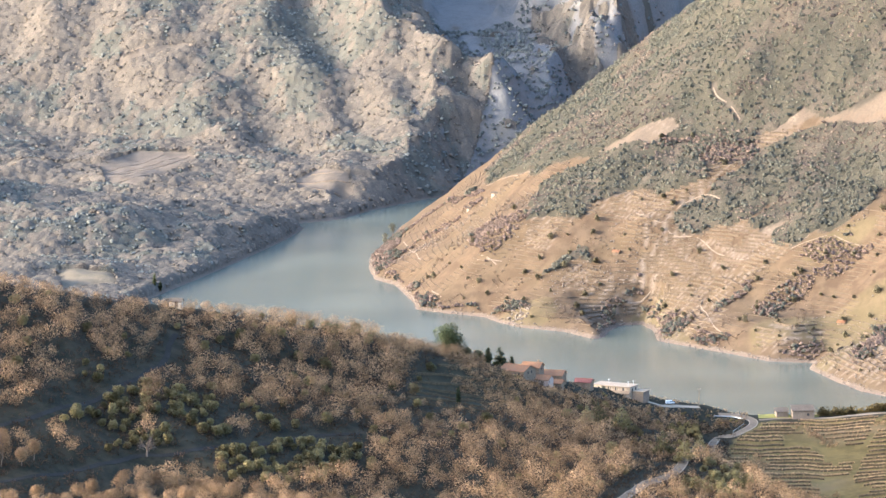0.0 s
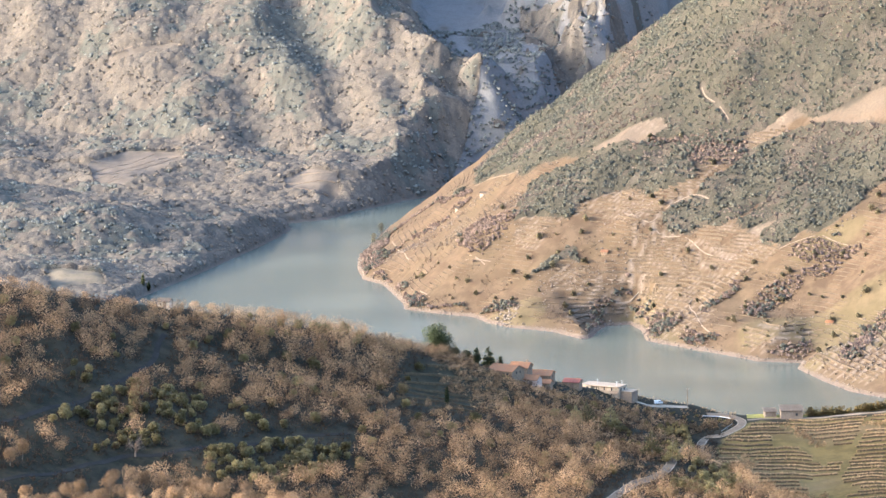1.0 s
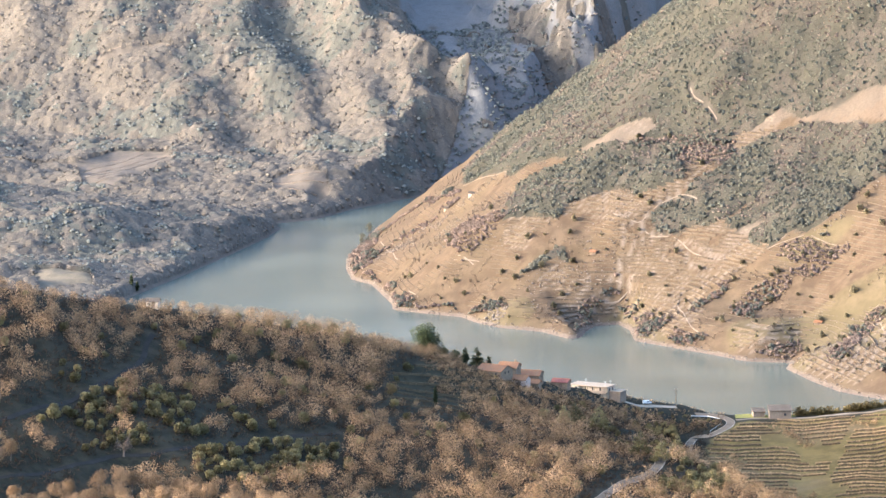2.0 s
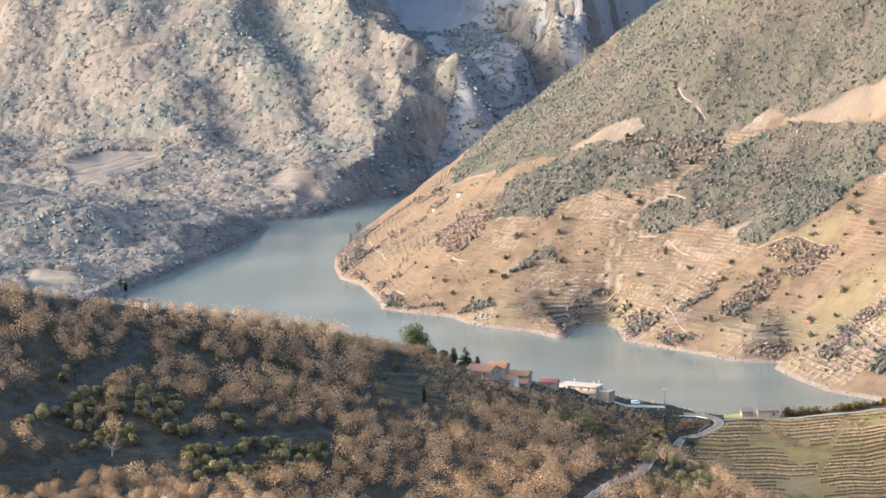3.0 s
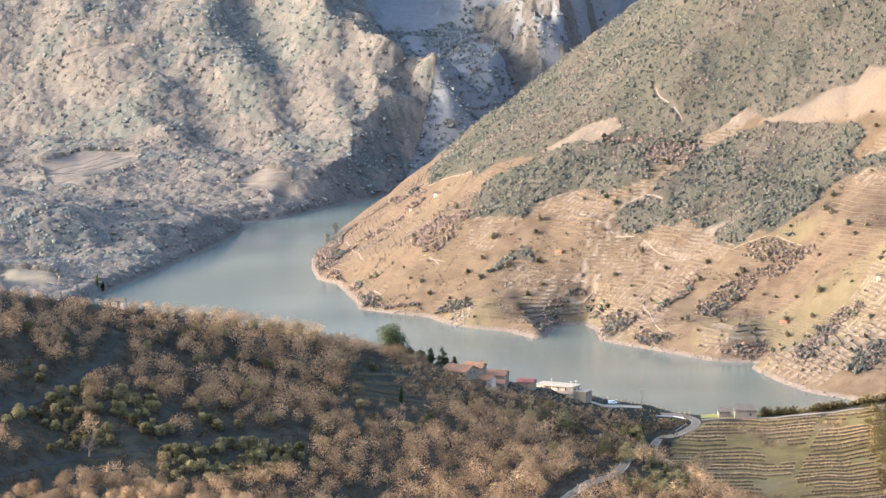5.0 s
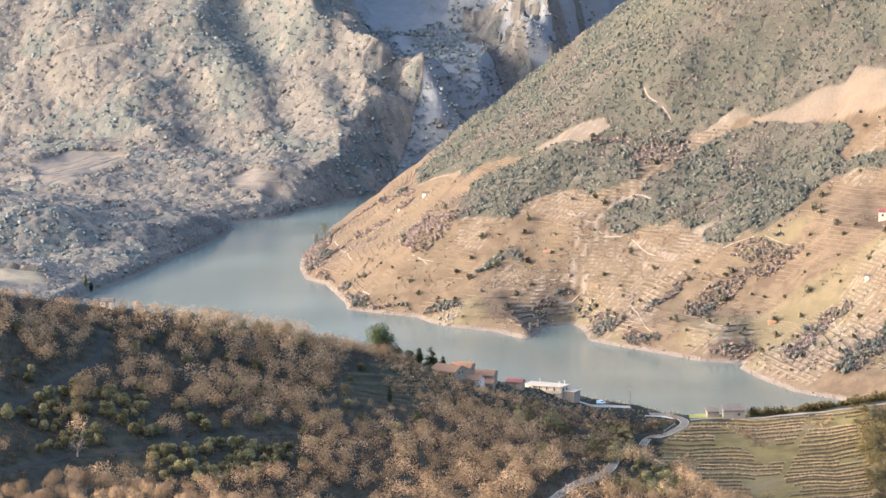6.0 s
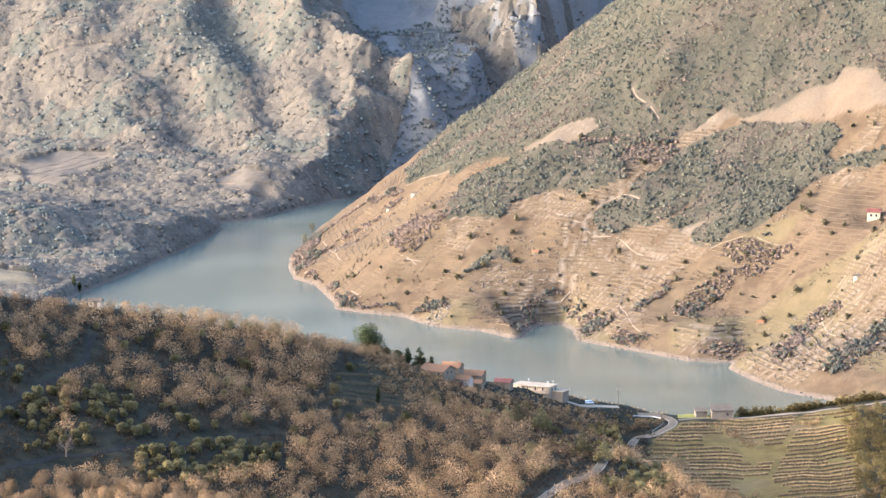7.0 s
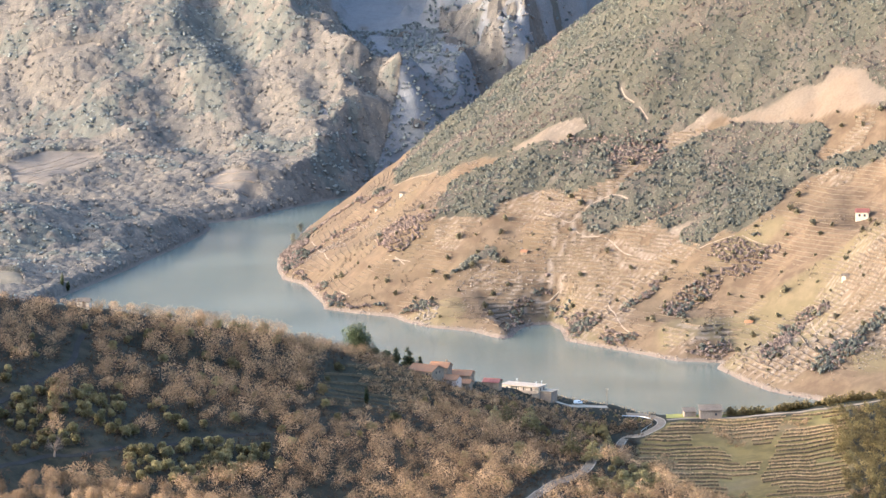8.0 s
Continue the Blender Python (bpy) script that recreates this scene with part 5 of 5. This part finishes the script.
house("long_house", 46.0, 2130, -14, 11.5, 9.0, 2.7, 1.5, HOUSE_STONE, TILE, "long low stone house with a tiled roof", windows=((-3, 1.3, 0.9, 1.0), (0.6, 1.3, 0.9, 1.0)), side=((0, 1.3, 0.9, 1.0),))
house("outhouse", 41.5, 2108, -22, 8.5, 6.5, 2.7, 1.4, RENDER_PINK, TILE, "low pinkish outhouse with a tiled roof", windows=((-1.5, 0.9, 0.8, 0.8),), doors=((1.6, 1.0, 1.9),))
house("cottage", 47.8, 2114, -16, 6.0, 5.0, 2.8, 1.2, HOUSE_STONE, TILE, "small stone cottage with a tiled roof", windows=((0.5, 1.0, 0.8, 0.8),))
house("red_roofed_shed", 60.5, 2140, -18, 7.0, 5.0, 2.4, 1.1, HOUSE_STONE, RED_SHEET, "small shed with a dull red roof", "shed", doors=((0.5, 1.2, 1.9),))


def white_house(x, y, turn):
    """Two storeys with a flat slab roof, a gallery along the front and a lower wing at the end."""
    ob = thing("white_house", pose(x, y, ground_at(x, y) - 2.4, 0, 0, turn), "white rendered two-storey house with a flat slab roof and gallery", "house")
    w, d, h = 17.5, 8.5, 5.2
    bm = bmesh.new()
    box(bm, -w / 2, w / 2, -d / 2 + 1.4, d / 2, -3, h)
    part("wall", bm, RENDER_WHITE, ob)
    bm = bmesh.new()
    box(bm, -w / 2 - 0.5, w / 2 + 0.5, -d / 2 - 0.3, d / 2 + 0.5, h, h + 0.35, 0.03)
    part("roof_slab", bm, CONCRETE, ob)
    bm = bmesh.new()
    box(bm, -w / 2 + 4, w / 2, -d / 2, -d / 2 + 1.4, 2.3, 2.55)
    part("gallery_floor", bm, CONCRETE, ob)
    bm = bmesh.new()
    box(bm, -w / 2 + 4, w / 2, -d / 2, -d / 2 + 0.12, 2.55, 3.7)
    part("parapet", bm, RENDER_TAN, ob)
    bm = bmesh.new()
    box(bm, -w / 2 + 4, w / 2, -d / 2, -d / 2 + 0.12, -3, 1.1)
    part("garden_wall", bm, RENDER_TAN, ob)
    bm = bmesh.new()
    box(bm, -w / 2, -w / 2 + 4, -d / 2, -d / 2 + 1.398, -3, h - 0.004)
    part("bay", bm, RENDER_WHITE, ob)
    for k in range(4):
        bm = bmesh.new()
        u = -w / 2 + 4.3 + k * 3.6
        box(bm, u - 0.15, u + 0.15, -d / 2 + 0.13, -d / 2 + 0.43, -2.5, h)
        part("column", bm, RENDER_WHITE, ob)
    for u in (-1.5, 2.0, 5.5):
        for v in (0.6, 3.4):
            opening(ob, u, v, 1.1, 1.3, 0.1, "front", False, d - 2.8, w)
    opening(ob, -5.7, 3.4, 1.0, 1.2, 0.1, "front", False, d, w)
    for u in (-1.0, 2.2):
        opening(ob, u, 3.4, 0.9, 1.1, 0.1, "right", False, d, w)
    bm = bmesh.new()
    box(bm, w / 2 + 0.004, w / 2 + 5.5, -d / 2 + 2.5, d / 2, -3.5, 3.4)
    wing = part("wing", bm, BLOCKWORK, ob, "bare grey blockwork wing")
    bm = bmesh.new()
    box(bm, w / 2 + 0.52, w / 2 + 6.0, -d / 2 + 2.0, d / 2 + 0.4, 3.4, 3.65, 0.03)
    part("wing_roof", bm, CONCRETE, wing)
    for u, v in ((-w / 2 + 5, 1.5), (w / 2 - 1, 2.0), (w / 2 - 2, -1)):
        bm = bmesh.new()
        box(bm, u - 0.04, u + 0.04, v - 0.04, v + 0.04, h + 0.35, h + 2.3)
        box(bm, u - 0.7, u + 0.7, v - 0.02, v + 0.02, h + 2.0, h + 2.06)
        box(bm, u - 0.45, u + 0.45, v - 0.02, v + 0.02, h + 1.6, h + 1.66)
        part("aerial", bm, STEEL, ob)
    return ob


white_house(74.2, 2153, -28)


def field_shed(name, x, y, turn, w, d, h, drop, label, window=True):
    """A blockwork shed with a single-pitch sheet roof."""
    ob = thing(name, pose(x, y, ground_at(x, y) - 0.1, 0, 0, turn), label, "shed", "sheds by the lane")
    bm = box(bmesh.new(), -w / 2, w / 2, -d / 2, d / 2, -1.5, h)
    for v in bm.verts:
        if v.co.z > 0 and v.co.y > 0:
            v.co.z += drop
    part("wall", bm, BLOCKWORK, ob)
    bm = box(bmesh.new(), -w / 2 - 0.4, w / 2 + 0.4, -d / 2 - 0.5, d / 2 + 0.4, h + 0.01, h + 0.16)
    for v in bm.verts:
        v.co.z += drop * (v.co.y + d / 2) / d
    roof = part("roof", bm, SHEET_ROOF, ob, "pale corrugated sheet roof")
    n = int(w / 0.5)
    for k in range(n):
        u = -w / 2 + k * w / n
        bm = box(bmesh.new(), u - 0.08, u + 0.08, -d / 2 - 0.5, d / 2 + 0.4, h + 0.15, h + 0.22)
        for v in bm.verts:
            v.co.z += drop * (v.co.y + d / 2) / d
        part("ridge", bm, SHEET_ROOF, roof)
    if window:
        opening(ob, w * 0.22, 1.2, 0.9, 1.0, 0.1, "front", False, d, w)
    return ob


field_shed("field_shed", 155.0, 2151.5, 3, 9.4, 6.0, 3.4, 1.3, "grey blockwork field shed with a pale sheet roof")
field_shed("small_shed", 146.0, 2153.5, 8, 5.0, 4.0, 2.4, 0.9, "small low grey shed with a sheet roof", False)
for x, y, w, h, lab in ((256, 2509, 6.5, 3.4, "small white hillside house with a red roof"),):
    house("hillside_house", x, y, -12, w, 5.0, h, 1.3, RENDER_WHITE, RED_SHEET, lab, windows=((-1.2, 1.2, 0.9, 1.1), (1.4, 1.2, 0.9, 1.1)))
for x, y, w, lab, wall, roof in ((29, 2740, 4.6, "white barn on the terraced slope", RENDER_WHITE, SHEET_ROOF), (15, 2753, 3.2, "small white hut on the terraced slope", RENDER_WHITE, SHEET_ROOF),
                                 (90, 2601, 3.2, "small stone wine store with a tiled roof", HOUSE_STONE, TILE),
                                 (243, 2452, 4.5, "small pale wine store on the slope", RENDER_WHITE, SHEET_ROOF), (197, 2473, 3.6, "small stone wine store on the slope", HOUSE_STONE, TILE)):
    house("barn", x, y, -20, w, 3.2, 1.9, 0.7, wall, roof, lab, "barn", sunk=1.5, doors=((0.4, 0.9, 1.7),))


house("ridge_hut", -108, 2026, -10, 5.0, 4.0, 2.4, 1.0, RENDER_WHITE, SHEET_ROOF, "small pale hut among the trees of the ridge", "hut", doors=((0.5, 1.1, 1.9),))


# ---- things by the road ----
def utility_pole(x, y, h):
    ob = thing("utility_pole", pose(x, y, ground_at(x, y)), "dark wooden utility pole on the ridge", "pole")
    part("post", mesh_of("post", *stem([(0, 0, -0.8), (0, 0, h * 0.5), (0, 0, h)], [0.2, 0.16, 0.11], 8), WOOD, smooth=True), WOOD, ob)
    bm = box(bmesh.new(), -0.7, 0.7, -0.06, 0.06, h - 0.6, h - 0.46)
    arm = part("crossarm", bm, WOOD, ob)
    for u in (-0.6, 0.0, 0.6):
        part("insulator", mesh_of("insulator", *stem([(u, 0, h - 0.46), (u, 0, h - 0.38), (u, 0, h - 0.24)], [0.04, 0.07, 0.03], 6), WHITE_PAINT), WHITE_PAINT, arm)
    return ob


utility_pole(110.8, 2161.5, 8.2)


def van(x, y, turn):
    ob = thing("white_van", pose(x, y, ground_at(x, y) + 0.42, 0, 0, turn), "small white van parked on the earth track", "van")
    bm = box(bmesh.new(), -2.2, 2.2, -0.85, 0.85, 0.3, 1.05, 0.12)
    box(bm, -2.15, 1.1, -0.8, 0.8, 1.0, 1.85, 0.15)
    part("body", bm, WHITE_PAINT, ob)
    for s in (-1, 1):
        part("side_window", box(bmesh.new(), -0.2, 0.95, s * 0.81 - 0.02, s * 0.81 + 0.02, 1.15, 1.6), DARK_GLASS, ob)
        for u in (-1.4, 1.4):
            bm = bmesh.new()
            bmesh.ops.create_cone(bm, cap_ends=True, segments=14, radius1=0.33, radius2=0.33, depth=0.22, matrix=pose(u, s * 0.78, 0.33, 90))
            wheel = part("wheel", bm, RUBBER, ob)
            bm = bmesh.new()
            bmesh.ops.create_cone(bm, cap_ends=True, segments=10, radius1=0.19, radius2=0.17, depth=0.26, matrix=pose(u, s * 0.78, 0.33, 90))
            part("rim", bm, STEEL, wheel)
    part("windscreen", box(bmesh.new(), 1.09, 1.14, -0.7, 0.7, 1.1, 1.65), DARK_GLASS, ob)
    return ob


van(98.0, 2155.5, 12).scale = (0.85, 0.85, 0.85)


def guard_rail(line):
    p = smooth_line(line, 4.0)
    z = land(p[:, 0], p[:, 1])
    ob = thing("guard_rail", pose(p[0][0], p[0][1], z[0]), "galvanised steel guard rail on the road's bend", "guard rail")
    for (a, b), h in zip(p, z):
        bm = box(bmesh.new(), -0.06, 0.06, -0.06, 0.06, -0.3, 1.0)
        part("post", bm, STEEL, ob).matrix_basis = pose(a - p[0][0], b - p[0][1], h - z[0])
    n = len(p)
    q = p - p[0]
    v = np.concatenate([np.column_stack([q[:, 0], q[:, 1] - 0.1, z - z[0] + t]) for t in (0.62, 0.78, 0.95)])
    v[n:2 * n, 1] -= 0.06
    i = np.arange(n - 1)
    f = np.concatenate([np.stack([i + k * n, i + k * n + 1, i + (k + 1) * n + 1, i + (k + 1) * n], 1) for k in range(2)])
    part("rail", mesh_of("rail", v, f, STEEL), STEEL, ob)
    return ob


guard_rail([(117, 2152.5), (124, 2152), (129, 2148), (129, 2141), (124, 2131)])

# brambles and dry grass round the hamlet and below its walls
yard = lambda x, y: (in_any(x, y, (CLEARING, HAMLET)) | ((x > 90) & (x < 132) & (y > 2140))) & (y < ridge_y(x) + 5) & off_lines(x, y, NEAR_LINES, 2.4)
clear = lambda x, y, k: np.all([np.hypot(x - a, y - b) > r * k for a, b, r in ((31.5, 2105, 7.5), (38, 2124, 6), (46, 2130, 7.5), (40, 2107, 5.5), (47.8, 2114, 4.5), (60.5, 2140, 5), (70, 2155, 8), (78, 2152, 8.5), (98, 2155.5, 4))], 0)
x, y = scatter(rng, (-5, 132, 2040, 2172), 2.1, lambda x, y: yard(x, y) & clear(x, y, 1.0) & (value_noise(x, y, 7, 63) > -0.55))
growth("yard_grass", rng, x, y, (0.4, 1.1), soft_kinds(570, 24, 0.6, 0.16, 4, low=0.05, width=1.8), NEAR_TWIG_JOINED, "dry brown grass and brambles round the hamlet", "grass", 0.1)
x, y = scatter(rng, (20, 128, 2090, 2160), 4.2, lambda x, y: yard(x, y) & clear(x, y, 1.15) & (value_noise(x, y, 9, 64) > 0.2) & (y < ridge_y(x) - 9))
growth("yard_bushes", rng, x, y, (0.8, 1.9), core_kinds(580, 90, 0.2, 0.14, 4, 1.1), NEAR_LEAF_JOINED, "olive-brown bushes below the houses", "bushes", 0.1)

# bright grass between the lane and the sheds
gx, gy = np.meshgrid(np.linspace(136, 162, 27), np.linspace(2150.6, 2156, 7))
gz = land(gx, gy) + 0.14 + 0.06 * value_noise(gx, gy, 1.5, 50)
k = np.arange(gx.size).reshape(gx.shape)
tagged(new("grass_verge", mesh_of("grass_verge", np.stack([gx, gy, gz], -1).reshape(-1, 3), np.stack([k[:-1, :-1], k[:-1, 1:], k[1:, 1:], k[1:, :-1]], -1).reshape(-1, 4), BRIGHT_GRASS, smooth=True)), "strip of bright yellow-green grass beside the lane", "grass", kind="stuff")

# hedge of brambles behind the lane
x, y = scatter(rng, (163, 245, 2150, 2166), 2.2, lambda x, y: (y > ridge_y(x) - 1) & (to_line(x, y, ROAD_EAST)[0] > 3.0))
growth("hedge", rng, x, y, (1.8, 4.2), soft_kinds(520, 120, 0.24, 0.12, 4, low=0.1, width=1.2), NEAR_LEAF_JOINED, "rough olive-brown hedge along the concrete lane", "hedge", 0.1)
x, y = scatter(rng, (205, 245, 1990, 2136), 5.0, lambda x, y: (x > 206 + (2142 - y) * -0.06) & off_lines(x, y, [ROAD_EAST], 4))
olive = value_noise(x, y, 14, 62) > -0.6
edge_kinds = soft_kinds(530, 210, 0.17, 0.045, 4, low=0.15, width=0.95)
growth("field_edge_trees", rng, x[olive], y[olive], (3.5, 7.5), edge_kinds, NEAR_LEAF_JOINED, "rough olive-green trees along the vineyard's edge", "trees", 0.05)
growth("field_edge_scrub", rng, x[~olive], y[~olive], (3.0, 6.5), edge_kinds, NEAR_TWIG_JOINED, "leafless brown trees along the vineyard's edge", "trees", 0.05)

# brown scrub that has run wild in the vineyard
wild_strips = [[(152, 2136), (158, 2122), (164, 2108)], [(128, 2100), (134, 2086), (128, 2070)], [(186, 2128), (192, 2126)], [(140, 2050), (150, 2040), (162, 2036)]]
x, y = scatter(rng, (120, 200, 2030, 2140), 2.2, lambda x, y: ~off_lines(x, y, wild_strips, 2.6) & (rng.rand(*x.shape) > 0.25))
growth("vineyard_scrub", rng, x, y, (0.8, 2.2), soft_kinds(560, 60, 0.4, 0.09, 4, low=0.1, width=1.3), NEAR_TWIG_JOINED, "brown scrub run wild between the vine rows", "scrub", 0.1)

# ---- vineyard rows of the near slope ----
row_rng = np.random.RandomState(77)
for k in range(30):
    off = 6 + 4.8 * k + row_rng.rand() * 1.2
    xs = np.arange(104, 214, 1.5)
    ys = ridge_y(xs) - off + 2.2 * value_noise(xs, xs * 0 + 3 * k, 30, 60)
    ok = inside(xs, ys, VINES) & (value_noise(xs, ys, 17, 61) > -0.5) & off_lines(xs, ys, [ROAD_MAIN, ROAD_EAST], 4.5) & off_lines(xs, ys, wild_strips, 2.5) & (np.abs(xs - (178 + 0.25 * (ys - 2100))) > 0.9)
    runs = np.split(np.arange(len(xs)), np.where(np.diff(ok.astype(int)) != 0)[0] + 1)
    for run in runs:
        if not ok[run[0]] or len(run) < 5:
            continue
        line = [(float(xs[i]), float(ys[i])) for i in run]
        v, f, _ = ribbon(line, 0.6, 0.6, 1.6, 2.0)
        z0 = float(land(line[0][0], line[0][1]))
        row = thing("vine_row", pose(line[0][0], line[0][1], z0), "row of pruned vines on a low stone terrace bank", "vine row", "vineyard rows")
        part("bank", mesh_of("bank", v - np.array([line[0][0], line[0][1], z0]), f, DRY_STONE_DARK), DRY_STONE_DARK, row)
        n = len(line) * 16
        t = row_rng.rand(n) * (len(line) - 1)
        i = np.minimum(t.astype(int), len(line) - 2)
        p = np.array(line)
        root = p[i] + (p[i + 1] - p[i]) * (t - i)[:, None] + row_rng.normal(size=(n, 2)) * 0.25
        base = np.column_stack([root, land(root[:, 0], root[:, 1]) + 0.1 + 0.5 * row_rng.rand(n)])
        tip = base + np.column_stack([row_rng.normal(size=n) * 0.35, row_rng.normal(size=n) * 0.25, 0.45 + 0.5 * row_rng.rand(n)])
        side = np.column_stack([0.07 + 0.08 * row_rng.rand(n), row_rng.normal(size=n) * 0.05, np.zeros(n)])
        v = np.stack([base - side, base + side, tip], 1).reshape(-1, 3) - np.array([line[0][0], line[0][1], z0])
        part("vines", mesh_of("vines", v, np.arange(len(v)).reshape(-1, 3), NEAR_TWIG), NEAR_TWIG, row)
